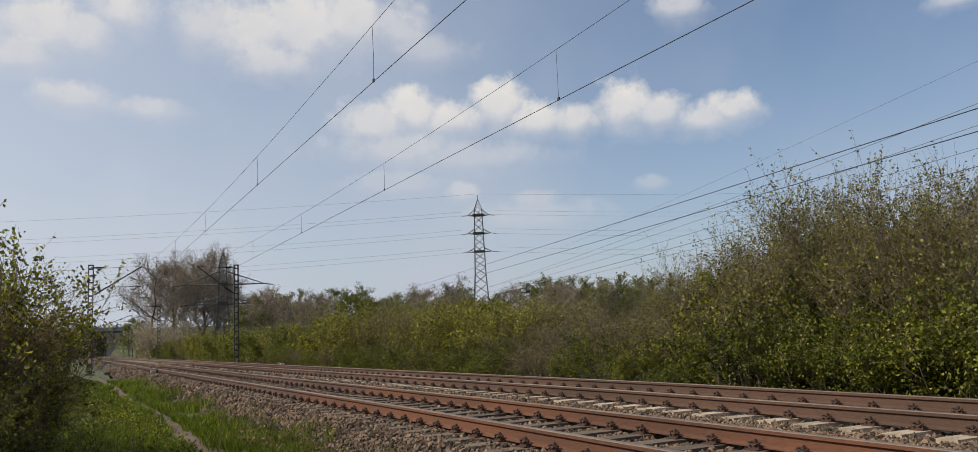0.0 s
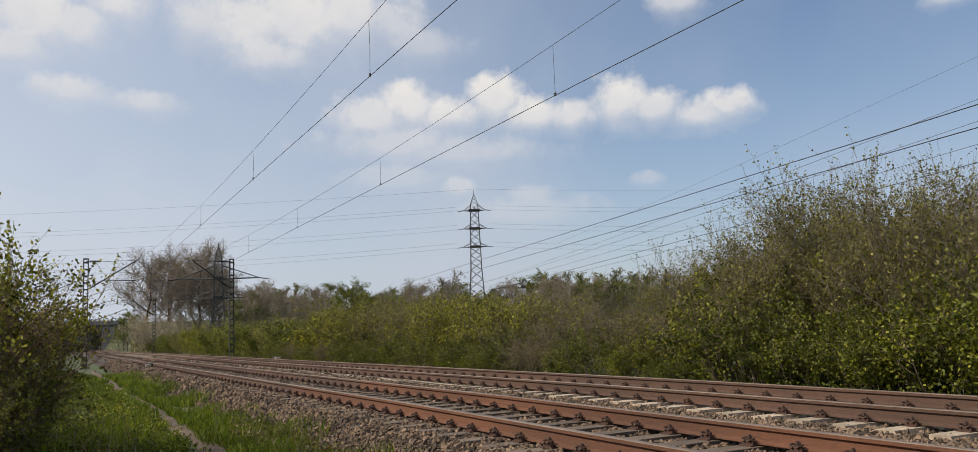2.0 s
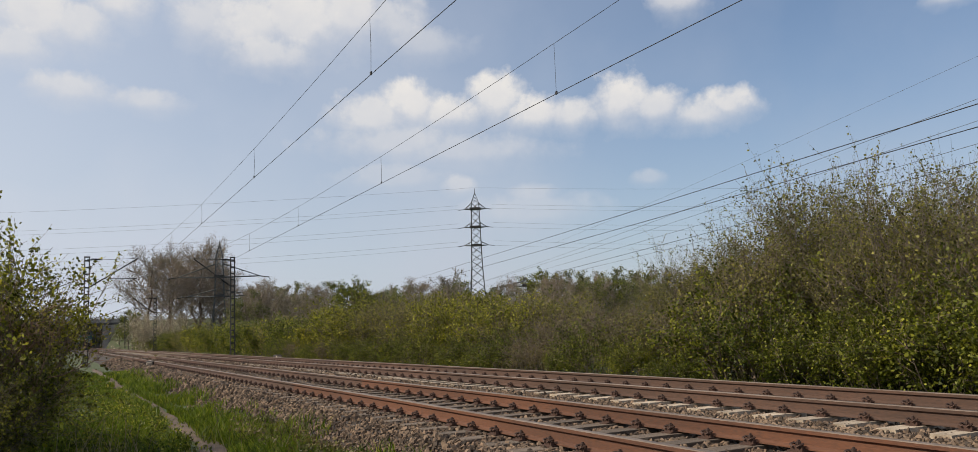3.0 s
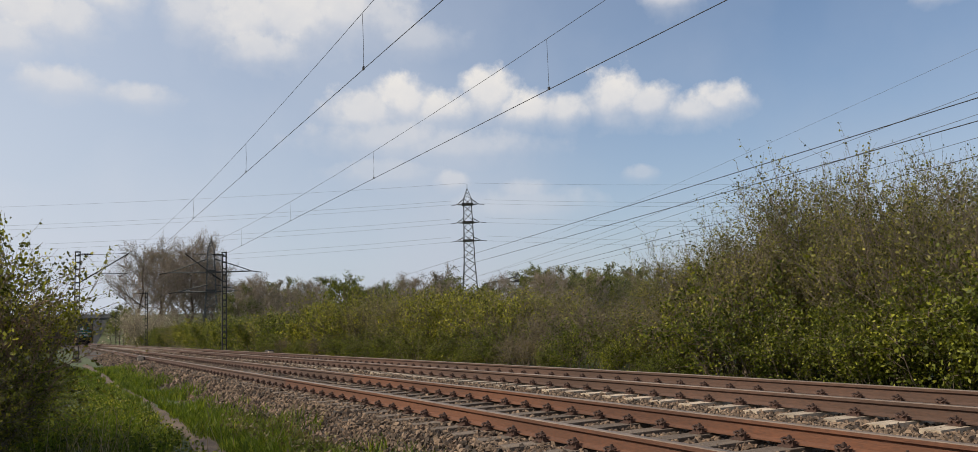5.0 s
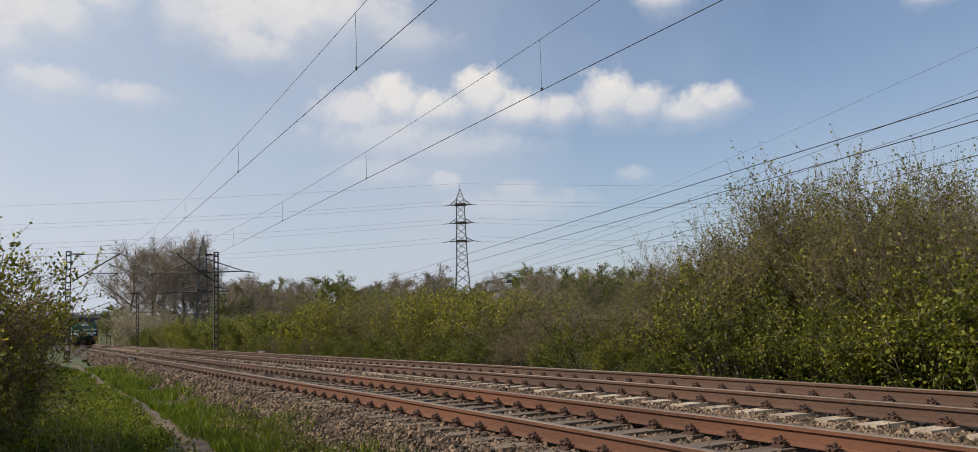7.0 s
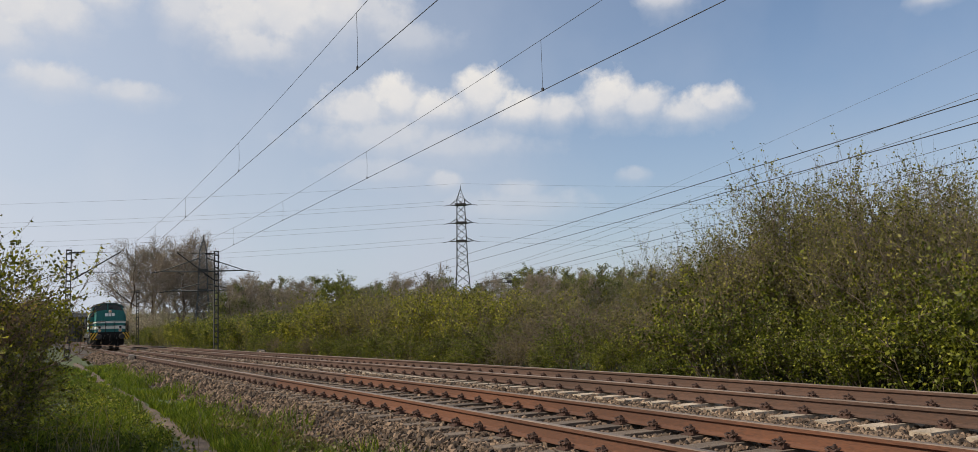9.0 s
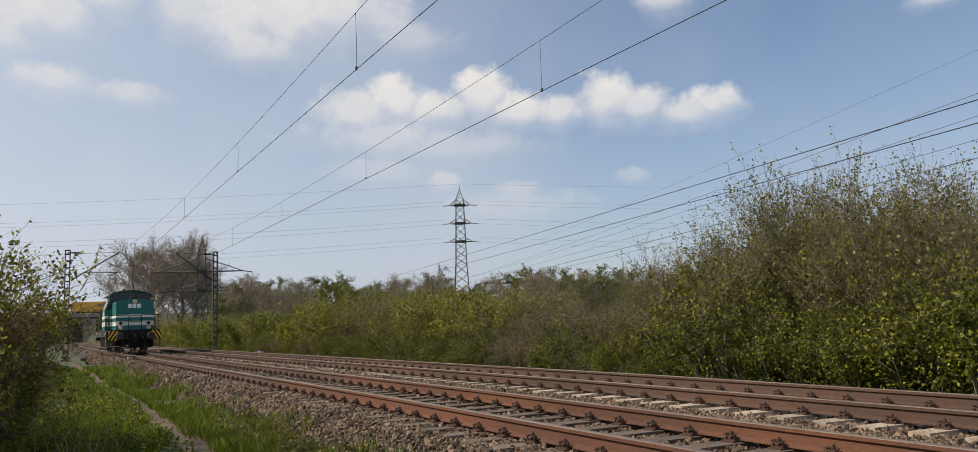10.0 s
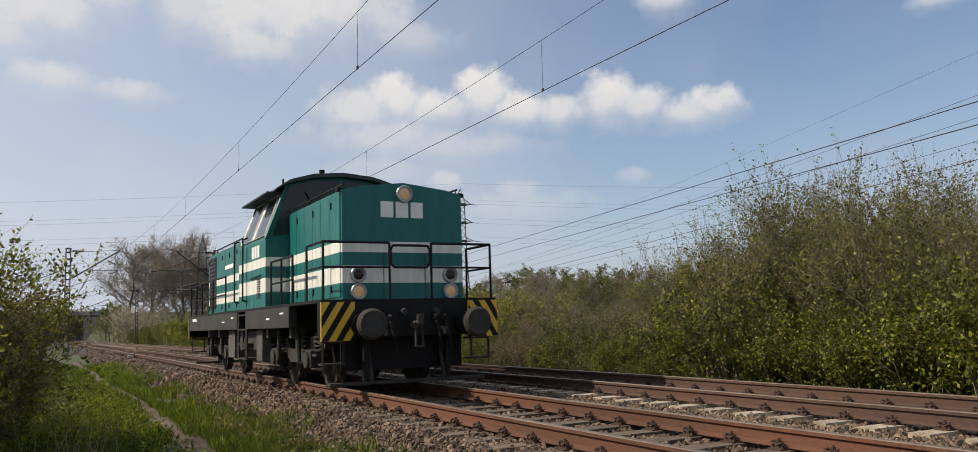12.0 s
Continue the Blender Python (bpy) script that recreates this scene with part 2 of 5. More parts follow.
M_twig_pale = surface("pale_twigs", (0.22, 0.175, 0.13), (0.16, 0.125, 0.095), 2, 20, 0.95, bump=0.0, vary="island", spread=0.35)
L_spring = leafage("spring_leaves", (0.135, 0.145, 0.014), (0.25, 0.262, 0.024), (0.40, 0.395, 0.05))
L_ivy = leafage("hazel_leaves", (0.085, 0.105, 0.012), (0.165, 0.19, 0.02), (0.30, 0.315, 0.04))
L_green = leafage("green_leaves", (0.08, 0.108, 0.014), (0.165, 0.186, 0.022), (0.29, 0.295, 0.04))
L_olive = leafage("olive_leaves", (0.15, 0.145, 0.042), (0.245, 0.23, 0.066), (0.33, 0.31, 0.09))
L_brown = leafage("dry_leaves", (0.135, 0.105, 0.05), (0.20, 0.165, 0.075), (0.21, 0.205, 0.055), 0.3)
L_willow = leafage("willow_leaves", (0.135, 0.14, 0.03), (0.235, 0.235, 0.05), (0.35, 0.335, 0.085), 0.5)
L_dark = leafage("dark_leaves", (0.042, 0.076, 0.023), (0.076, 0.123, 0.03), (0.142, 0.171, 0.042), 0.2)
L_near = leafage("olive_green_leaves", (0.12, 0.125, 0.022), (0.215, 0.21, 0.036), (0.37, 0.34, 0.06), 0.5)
# Far crowns: buds and pale spring leaves, paled further for distance haze.
L_pale = leafage("hazed_buds", (0.20, 0.165, 0.125), (0.27, 0.225, 0.17), (0.22, 0.21, 0.11), 0.3)
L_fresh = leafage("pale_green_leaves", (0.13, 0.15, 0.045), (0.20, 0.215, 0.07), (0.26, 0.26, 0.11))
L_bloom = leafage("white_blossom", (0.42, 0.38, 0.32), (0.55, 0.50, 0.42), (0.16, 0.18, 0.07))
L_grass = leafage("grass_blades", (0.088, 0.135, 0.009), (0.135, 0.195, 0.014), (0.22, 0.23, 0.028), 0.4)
L_dead = leafage("dead_stalks", (0.30, 0.24, 0.15), (0.40, 0.33, 0.22), (0.22, 0.16, 0.10), 0.2)
M_livery = banded("green_white_paint", [(0.0, GREEN), (1.71, WHITE), (1.98, GREEN), (2.19, WHITE), (2.38, GREEN)])
M_roofgrey = surface("dark_roof_paint", (0.018, 0.028, 0.030), (0.03, 0.04, 0.04), 2, 30, 0.5, bump=0.05)
M_frame = surface("dusty_grey_frame", (0.034, 0.033, 0.032), (0.052, 0.049, 0.045), 1.5, 25, 0.7, bump=0.1, spec=0.3)
M_black = surface("grimy_black", (0.005, 0.005, 0.006), (0.011, 0.010, 0.010), 3, 30, 0.6, bump=0.15, spec=0.22)
M_gear = surface("dusty_running_gear", (0.030, 0.027, 0.025), (0.062, 0.054, 0.047), 3, 30, 0.8, bump=0.2, spec=0.25)
M_plate = surface("pale_dusty_steel", (0.12, 0.115, 0.11), (0.075, 0.07, 0.065), 3, 30, 0.7, bump=0.1, spec=0.3)
M_yellow = surface("signal_yellow", (0.72, 0.43, 0.02), (0.60, 0.35, 0.02), 2, 30, 0.5, bump=0.05, dirt=0.2)
M_whitep = surface("white_marking", (0.82, 0.82, 0.80), (0.74, 0.74, 0.72), 3, 30, 0.5, bump=0.0, dirt=0.1)
M_chrome = surface("lamp_ring", (0.45, 0.45, 0.44), (0.35, 0.35, 0.34), 5, 40, 0.35, 0.7, bump=0.0)
M_glass = surface("tinted_glass", (0.012, 0.016, 0.018), (0.02, 0.026, 0.03), 1, 5, 0.14, 0.0, bump=0.0, dirt=0.05, spec=0.45)
M_lamp = glowing("warm_lamp", (1.0, 0.60, 0.32), 0.14)
M_dim = surface("dark_lens", (0.03, 0.01, 0.01), (0.02, 0.012, 0.012), 5, 40, 0.15, bump=0.0)
# Deck and pier concrete; the deck's shadow is put into the darker colour.
M_bridge = surface("bridge_concrete", (0.11, 0.105, 0.10), (0.07, 0.068, 0.065), 0.4, 6, 0.9, bump=0.2, stretch=(1, 1, 0.3))
M_bridge_pale = surface("pale_bridge_concrete", (0.22, 0.21, 0.20), (0.16, 0.155, 0.15), 0.4, 6, 0.9, bump=0.2)
M_trailer_y = surface("yellow_tarpaulin", (0.62, 0.34, 0.03), (0.52, 0.28, 0.03), 1, 8, 0.5, bump=0.1, dirt=0.15)
M_trailer_w = surface("white_tarpaulin", (0.70, 0.70, 0.69), (0.62, 0.62, 0.62), 1, 8, 0.5, bump=0.1, dirt=0.1)
M_bluegrey = surface("blue_grey_paint", (0.05, 0.06, 0.10), (0.07, 0.08, 0.12), 2, 20, 0.4, bump=0.0)
M_tyre = surface("tyre_rubber", (0.018, 0.018, 0.018), (0.03, 0.03, 0.03), 4, 40, 0.9, bump=0.1)

# ---- building helpers ----
X1, X2 = 5.236, 8.922           # the two tracks' middle lines
RAIL = 0.7535                   # rail from the middle line
JOINT = 18.2                    # where the rust-red rails meet the brown ones


def zt(y):
    """Height of the rail's top: level at first, then falling slightly."""
    return -0.004 * min(max(0.0, y - 12.0), 290.0)


def mesh_of(name, verts, faces, material, smooth=False):
    me = bpy.data.meshes.new(name)
    me.from_pydata([tuple(v) for v in verts], [], [tuple(f) for f in faces])
    me.materials.append(material)
    if smooth:
        me.shade_smooth()
    return me


def arrays_mesh(name, verts, faces, material):
    """A mesh from arrays of vertices (n, 3) and faces (m, k), all of k corners."""
    me = bpy.data.meshes.new(name)
    n, k = faces.shape
    me.vertices.add(len(verts))
    me.vertices.foreach_set("co", np.asarray(verts, np.float32).ravel())
    me.loops.add(n * k)
    me.loops.foreach_set("vertex_index", np.asarray(faces, np.int32).ravel())
    me.polygons.add(n)
    me.polygons.foreach_set("loop_start", np.arange(0, n * k, k, dtype=np.int32))
    me.materials.append(material)
    me.update(calc_edges=True)
    return me


def part(name, data, material=None, parent=None, label=""):
    """One mesh object, from a bmesh or a mesh, under its thing."""
    if isinstance(data, bmesh.types.BMesh):
        me = bpy.data.meshes.new(name)
        data.to_mesh(me)
        data.free()
        me.materials.append(material)
    else:
        me = data
    ob = new(name, me)
    ob.parent = parent
    if label:
        ob["label"] = label
    return ob


def bm_box(bm, x0, x1, y0, y1, z0, z1, bevel=0.0):
    r = bmesh.ops.create_cube(bm, size=1.0)
    vs = r["verts"]
    for v in vs:
        v.co = Vector(((x0 + x1) / 2 + v.co.x * (x1 - x0), (y0 + y1) / 2 + v.co.y * (y1 - y0), (z0 + z1) / 2 + v.co.z * (z1 - z0)))
    if bevel:
        es = list({e for v in vs for e in v.link_edges})
        bmesh.ops.bevel(bm, geom=es, offset=bevel, segments=2, affect="EDGES", profile=0.6)
    return bm


def box(x0, x1, y0, y1, z0, z1, bevel=0.0):
    return bm_box(bmesh.new(), x0, x1, y0, y1, z0, z1, bevel)


def bm_rod(bm, a, b, r, sides=8, r2=None, caps=True):
    a, b = Vector(a), Vector(b)
    d = b - a
    m = Matrix.Translation((a + b) / 2) @ d.to_track_quat("Z", "Y").to_matrix().to_4x4()
    bmesh.ops.create_cone(bm, cap_ends=caps, segments=sides, radius1=r, radius2=r if r2 is None else r2, depth=d.length, matrix=m)
    return bm


def rod(a, b, r, sides=8, r2=None):
    return bm_rod(bmesh.new(), a, b, r, sides, r2)


def bm_pipe(bm, pts, r, sides=6):
    for a, b in zip(pts, pts[1:]):
        bm_rod(bm, a, b, r, sides)
    for p in pts[1:-1]:
        bmesh.ops.create_icosphere(bm, subdivisions=1, radius=r * 1.02, matrix=Matrix.Translation(p))
    return bm


def pipe(pts, r, sides=6):
    return bm_pipe(bmesh.new(), pts, r, sides)


def prism(profile, axis, lo, hi):
    """A profile of (u, v) pairs drawn out along an axis: 'x' (u=y, v=z), 'y' (u=x, v=z)."""
    bm = bmesh.new()
    rings = []
    for w in (lo, hi):
        rings.append([bm.verts.new((w, u, v) if axis == "x" else (u, w, v)) for u, v in profile])
    n = len(profile)
    for i in range(n):
        bm.faces.new((rings[0][i], rings[0][(i + 1) % n], rings[1][(i + 1) % n], rings[1][i]))
    bm.faces.new(rings[0][::-1])
    bm.faces.new(rings[1])
    bmesh.ops.recalc_face_normals(bm, faces=bm.faces)
    return bm


def tube_arrays(lines, sides=3):
    """Tapered tubes along polylines [(points, radii)]: vertices and quads."""
    V, F, base = [], [], 0
    ang = np.arange(sides) * 2 * np.pi / sides
    for pts, rad in lines:
        pts = np.asarray(pts, float)
        n = len(pts)
        d = np.gradient(pts, axis=0)
        d /= np.linalg.norm(d, axis=1)[:, None] + 1e-9
        ref = np.where(np.abs(d[:, 2:3]) > 0.9, np.array([[1.0, 0, 0]]), np.array([[0, 0, 1.0]]))
        u = np.cross(d, ref)
        u /= np.linalg.norm(u, axis=1)[:, None] + 1e-9
        w = np.cross(d, u)
        ring = pts[:, None, :] + np.asarray(rad)[:, None, None] * (np.cos(ang)[None, :, None] * u[:, None, :] + np.sin(ang)[None, :, None] * w[:, None, :])
        V.append(ring.reshape(-1, 3))
        i = np.arange(n - 1)[:, None] * sides
        j = np.arange(sides)[None, :]
        k = (j + 1) % sides
        F.append(np.stack([base + i + j, base + i + k, base + i + sides + k, base + i + sides + j], -1).reshape(-1, 4))
        base += n * sides
    return np.concatenate(V), np.concatenate(F)


def leaf_arrays(rng, where, size, flat=0.0):
    """A small folded leaf of four corners at each place."""
    n = len(where)
    d = rng.normal(size=(n, 3))
    d[:, 2] -= flat
    d /= np.linalg.norm(d, axis=1)[:, None]
    e = np.cross(d, rng.normal(size=(n, 3)))
    e /= np.linalg.norm(e, axis=1)[:, None] + 1e-9
    s = size * rng.uniform(0.6, 1.35, (n, 1))
    nrm = np.cross(d, e)
    V = np.stack([where - d * s * 0.5, where + e * s * 0.30 + nrm * s * 0.08, where + d * s * 0.5, where - e * s * 0.30 + nrm * s * 0.08], 1)
    q = np.arange(n)[:, None] * 4 + np.arange(4)[None, :]
    return V.reshape(-1, 3), q


# ---- ground, path, ballast ----
def build_ground():
    xs = sorted({*np.linspace(-2600, -60, 9).round(1), *np.linspace(-40, 40, 41).round(1), *np.linspace(60, 2600, 9).round(1)})
    ys = sorted({*np.linspace(-2600, -40, 8).round(1), *np.linspace(-20, 120, 57).round(1), *np.linspace(135, 330, 14).round(1), *np.linspace(400, 2600, 8).round(1)})
    V, F = [], []
    for y in ys:
        for x in xs:
            z = zt(y) - 0.62
            if abs(x) < 60 and -30 < y < 130:
                z += 0.09 * noise.noise(Vector((x * 0.35, y * 0.25, 3.1))) * (0.2 if 1.6 < x < 13 else 1.0)
                if x > 13:
                    z += 0.12
            V.append((x, y, z))
    w = len(xs)
    for j in range(len(ys) - 1):
        for i in range(w - 1):
            F.append((j * w + i, j * w + i + 1, (j + 1) * w + i + 1, (j + 1) * w + i))
    ob = new("ground", mesh_of("ground", V, F, M_verge, True))
    return tagged(ob, "flat green verge of weeds and soil", "ground", kind="structure")


def strip(name, profile, y0, y1, step, material, rough_z=0.0, wander=0.0):
    """A strip along the track with the cross-section of (x, z) pairs."""
    V, F = [], []
    n = len(profile)
    rows = int((y1 - y0) / step) + 1
    for j in range(rows):
        y = y0 + j * step
        for i, (x, z) in enumerate(profile):
            dx = wander * noise.noise(Vector((7.0 if i < n / 2 else 2.0, y * 0.6, 0)))
            V.append((x + dx, y, zt(y) + z + rough_z * noise.noise(Vector((x * 5, y * 5, 1)))))
    for j in range(rows - 1):
        for i in range(n - 1):
            F.append((j * n + i, j * n + i + 1, (j + 1) * n + i + 1, (j + 1) * n + i))
    return new(name, mesh_of(name, V, F, material, True))


BED = [(2.75, -0.68), (3.05, -0.60), (3.4, -0.45), (3.85, -0.235), (4.3, -0.225), (4.6, -0.242), (5.2, -0.246), (5.9, -0.246), (6.6, -0.24),
       (7.1, -0.245), (7.72, -0.235), (7.92, -0.255), (8.9, -0.245), (9.6, -0.235), (10.3, -0.26), (10.9, -0.45), (11.5, -0.60), (11.8, -0.68)]


def bed_height(x):
    return np.interp(x, [p[0] for p in BED], [p[1] for p in BED])


def build_stones(rng):
    """Crushed stone strewn over the bed, thick near the camera and thinner far off."""
    ico = np.array([(1, 0.2, 0), (-1, -0.1, 0.1), (0.1, 1, -0.1), (-0.2, -1, 0), (0.45, 0.3, 0.8), (-0.35, 0.35, 0.9), (-0.1, -0.5, 0.85), (0, 0, -0.9)])
    tri = np.array([(4, 5, 6), (0, 2, 4), (2, 5, 4), (2, 1, 5), (1, 6, 5), (1, 3, 6), (3, 0, 6), (0, 4, 6), (0, 7, 2), (2, 7, 1), (1, 7, 3), (3, 7, 0)])
    out_v, out_f, base = [], [], 0
    for y0, y1, per, size in ((-8.0, 3.0, 120, 0.040), (3.0, 13.0, 560, 0.029), (13.0, 22.0, 380, 0.033), (22.0, 40.0, 130, 0.046), (40.0, 75.0, 45, 0.066)):
        n = int((y1 - y0) * 8.9 * per)
        x = rng.uniform(2.85, 11.7, n)
        y = rng.uniform(y0, y1, n)
        keep = (np.abs(np.abs(x - X1) - RAIL) > 0.06) & (np.abs(np.abs(x - X2) - RAIL) > 0.06)
        on1 = (np.abs(x - X1) < 1.3) & (np.abs((y - 10.407) / 0.593 - np.round((y - 10.407) / 0.593)) < 0.20) & (rng.random(n) > np.where(np.abs(x - X1) < 0.8, 0.10, 0.32))
        on2 = (np.abs(x - X2) < 1.08) & (np.abs((y - 6.75) / 0.6 - np.round((y - 6.75) / 0.6)) < 0.20) & (rng.random(n) > 0.015)
        edge = (x > 3.5) | (rng.random(n) < (x - 2.7) / 0.9)
        keep &= ~on1 & ~on2 & edge
        x, y = x[keep], y[keep]
        n = len(x)
        z = bed_height(x) + np.where(y > 12, -0.004 * (y - 12), 0) + rng.uniform(-0.012, 0.022, n)
        s = size * rng.uniform(0.55, 1.5, (n, 1, 1)) * rng.uniform(0.65, 1.25, (n, 1, 3))
        v = ico[None] * (1 + rng.uniform(-0.38, 0.38, (n, 8, 1))) * s
        a = rng.uniform(0, 2 * np.pi, n)
        b = rng.uniform(-0.7, 0.7, n)
        ca, sa, cb, sb = np.cos(a)[:, None], np.sin(a)[:, None], np.cos(b)[:, None], np.sin(b)[:, None]
        vx, vy, vz = v[..., 0], v[..., 1] * cb - v[..., 2] * sb, v[..., 1] * sb + v[..., 2] * cb
        v = np.stack([vx * ca - vy * sa + x[:, None], vx * sa + vy * ca + y[:, None], vz + z[:, None]], -1)
        out_v.append(v.reshape(-1, 3))
        out_f.append((base + np.arange(n)[:, None, None] * 8 + tri[None]).reshape(-1, 3))
        base += n * 8
    me = arrays_mesh("ballast_stones", np.concatenate(out_v), np.concatenate(out_f), M_stone)
    me.shade_flat()
    ob = new("ballast_stones", me)
    return tagged(ob, "loose grey-brown crushed stone ballast between the rails", "ballast", kind="stuff")


# ---- rails, sleepers, fastenings ----
PROFILE = [(-0.075, -0.172), (0.075, -0.172), (0.075, -0.160), (0.012, -0.140), (0.009, -0.055), (0.034, -0.040), (0.036, -0.008),
           (0.028, 0.0), (-0.028, 0.0), (-0.036, -0.008), (-0.034, -0.040), (-0.009, -0.055), (-0.012, -0.140), (-0.075, -0.160)]


def rail_mesh(x, material, y0=-30.0, y1=342.0):
    ys = [y0] + [y for y in [0.0] + [12.0 + 10 * i for i in range(33)] if y0 < y < y1] + [y1]
    V, F, n = [], [], len(PROFILE)
    for y in ys:
        V += [(x + u, y, zt(y) + v) for u, v in PROFILE]
    mats = []
    for j in range(len(ys) - 1):
        for i in range(n):
            F.append((j * n + i, j * n + (i + 1) % n, (j + 1) * n + (i + 1) % n, (j + 1) * n + i))
            mats.append(1 if i in (6, 7, 8) else 0)
    me = mesh_of("rail", V, F, material)
    me.materials.append(M_head)
    me.polygons.foreach_set("material_index", np.array(mats, np.int32))
    me.update()
    return me


def fastening_mesh():
    """Ribbed plate with two spring clamps and their bolts, on one rail."""
    bm = bmesh.new()
    bm_box(bm, -0.17, 0.17, -0.08, 0.08, -0.192, -0.174)
    for s in (-1, 1):
        bm_box(bm, s * 0.115 - 0.02, s * 0.115 + 0.02, -0.07, 0.07, -0.18, -0.135)
        bm_rod(bm, (s * 0.10, 0, -0.16), (s * 0.10, 0, -0.085), 0.013, 6)
        bm_rod(bm, (s * 0.10, 0, -0.125), (s * 0.10, 0, -0.10), 0.024, 6)
        for q in (-1, 1):
            pts = [(s * 0.075, q * 0.02, -0.135), (s * 0.10, q * 0.055, -0.115), (s * 0.145, q * 0.06, -0.125), (s * 0.15, q * 0.025, -0.145)]
            for a, b in zip(pts, pts[1:]):
                bm_rod(bm, a, b, 0.011, 4)
    me = bpy.data.meshes.new("fastening")
    bm.to_mesh(me)
    bm.free()
    me.materials.append(M_clip)
    return me


def build_track(x, rail_material, sleeper_material, start, pitch, wooden, label):
    track = new("railway_track")
    tagged(track, label, "railway track", group="tracks")
    for s in (-1, 1):
        if wooden:
            part("rail", rail_mesh(x + s * RAIL, rail_material, -30.0, JOINT), parent=track, label="rust-red rail length")
            part("rail", rail_mesh(x + s * RAIL, M_rail2, JOINT + 0.012), parent=track, label="older dark brown rail length")
        else:
            part("rail", rail_mesh(x + s * RAIL, rail_material), parent=track)
    if wooden:
        bm = box(-1.3, 1.3, -0.13, 0.13, -0.35, -0.190, 0.012)
        for v in bm.verts:
            v.co.z += 0.008 * noise.noise(v.co * 3)
    else:
        bm = prism([(-0.15, -0.40), (0.15, -0.40), (0.115, -0.185), (-0.115, -0.185)], "x", -1.3, 1.3)
        for v in bm.verts:
            if abs(v.co.x) < 0.35 and v.co.z > -0.3:
                v.co.z -= 0.04
    sl = bpy.data.meshes.new("sleeper")
    bm.to_mesh(sl)
    bm.free()
    sl.materials.append(sleeper_material)
    fa = fastening_mesh()
    rng = random.Random(int(x * 10))
    first = start - pitch * math.floor((start + 8.0) / pitch)
    far = []
    i = 0
    while first + i * pitch < 160:
        y = first + i * pitch
        if i < 135:
            ob = part("sleeper", sl, parent=track)
            ob.matrix_basis = pose(x + rng.uniform(-0.02, 0.02), y, zt(y), 0, 0, rng.uniform(-0.5, 0.5))
            if i < 118:
                for s in (-1, 1):
                    f = part("fastening", fa, parent=track)
                    f.matrix_basis = pose(x + s * RAIL, y, zt(y))
        else:
            far.append(y)
        i += 1
    bm = bmesh.new()
    for y in far:
        bm_box(bm, x - 1.3, x + 1.3, y - 0.13, y + 0.13, zt(y) - 0.35, zt(y) - 0.19)
        for s in (-1, 1):
            bm_box(bm, x + s * RAIL - 0.16, x + s * RAIL + 0.16, y - 0.07, y + 0.07, zt(y) - 0.19, zt(y) - 0.10)
    tagged(part("sleeper_run", bm, sleeper_material, track), kind="stuff")
    return track


# ---- plants ----
def grow(rng, out, twigs, p, d, length, r, level, levels, kids, spread, lift, wiggle, thin=0.004):
    """A branch and its offshoots, as polylines; the last two levels carry leaves."""
    n = 5 if level < 2 else 4
    pts = [p]
    step = length / (n - 1)
    q = d
    for i in range(n - 1):
        q = q + rng.normal(size=3) * wiggle + np.array([0, 0, lift])
        q = q / np.linalg.norm(q)
        pts.append(pts[-1] + q * step)
    pts = np.array(pts)
    out.append((pts, np.maximum(np.linspace(r, r * (0.45 if level < levels else 0.3), n), thin * np.linspace(1.0, 0.6, n))))
    if level >= levels - 1:
        twigs.append(pts)
    if level < levels:
        for i in range(kids[level]):
            f = rng.uniform(0.25, 1.0) if level else rng.uniform(0.3, 1.0)
            j = min(int(f * (n - 1)), n - 2)
            at = pts[j] + (pts[j + 1] - pts[j]) * (f * (n - 1) - j)
            side = rng.normal(size=3)
            nd = (pts[j + 1] - pts[j]) / step + side / np.linalg.norm(side) * spread
            nd /= np.linalg.norm(nd)
            grow(rng, out, twigs, at, nd, length * rng.uniform(0.4, 0.65), r * 0.45, level + 1, levels, kids, spread, lift, wiggle, thin)


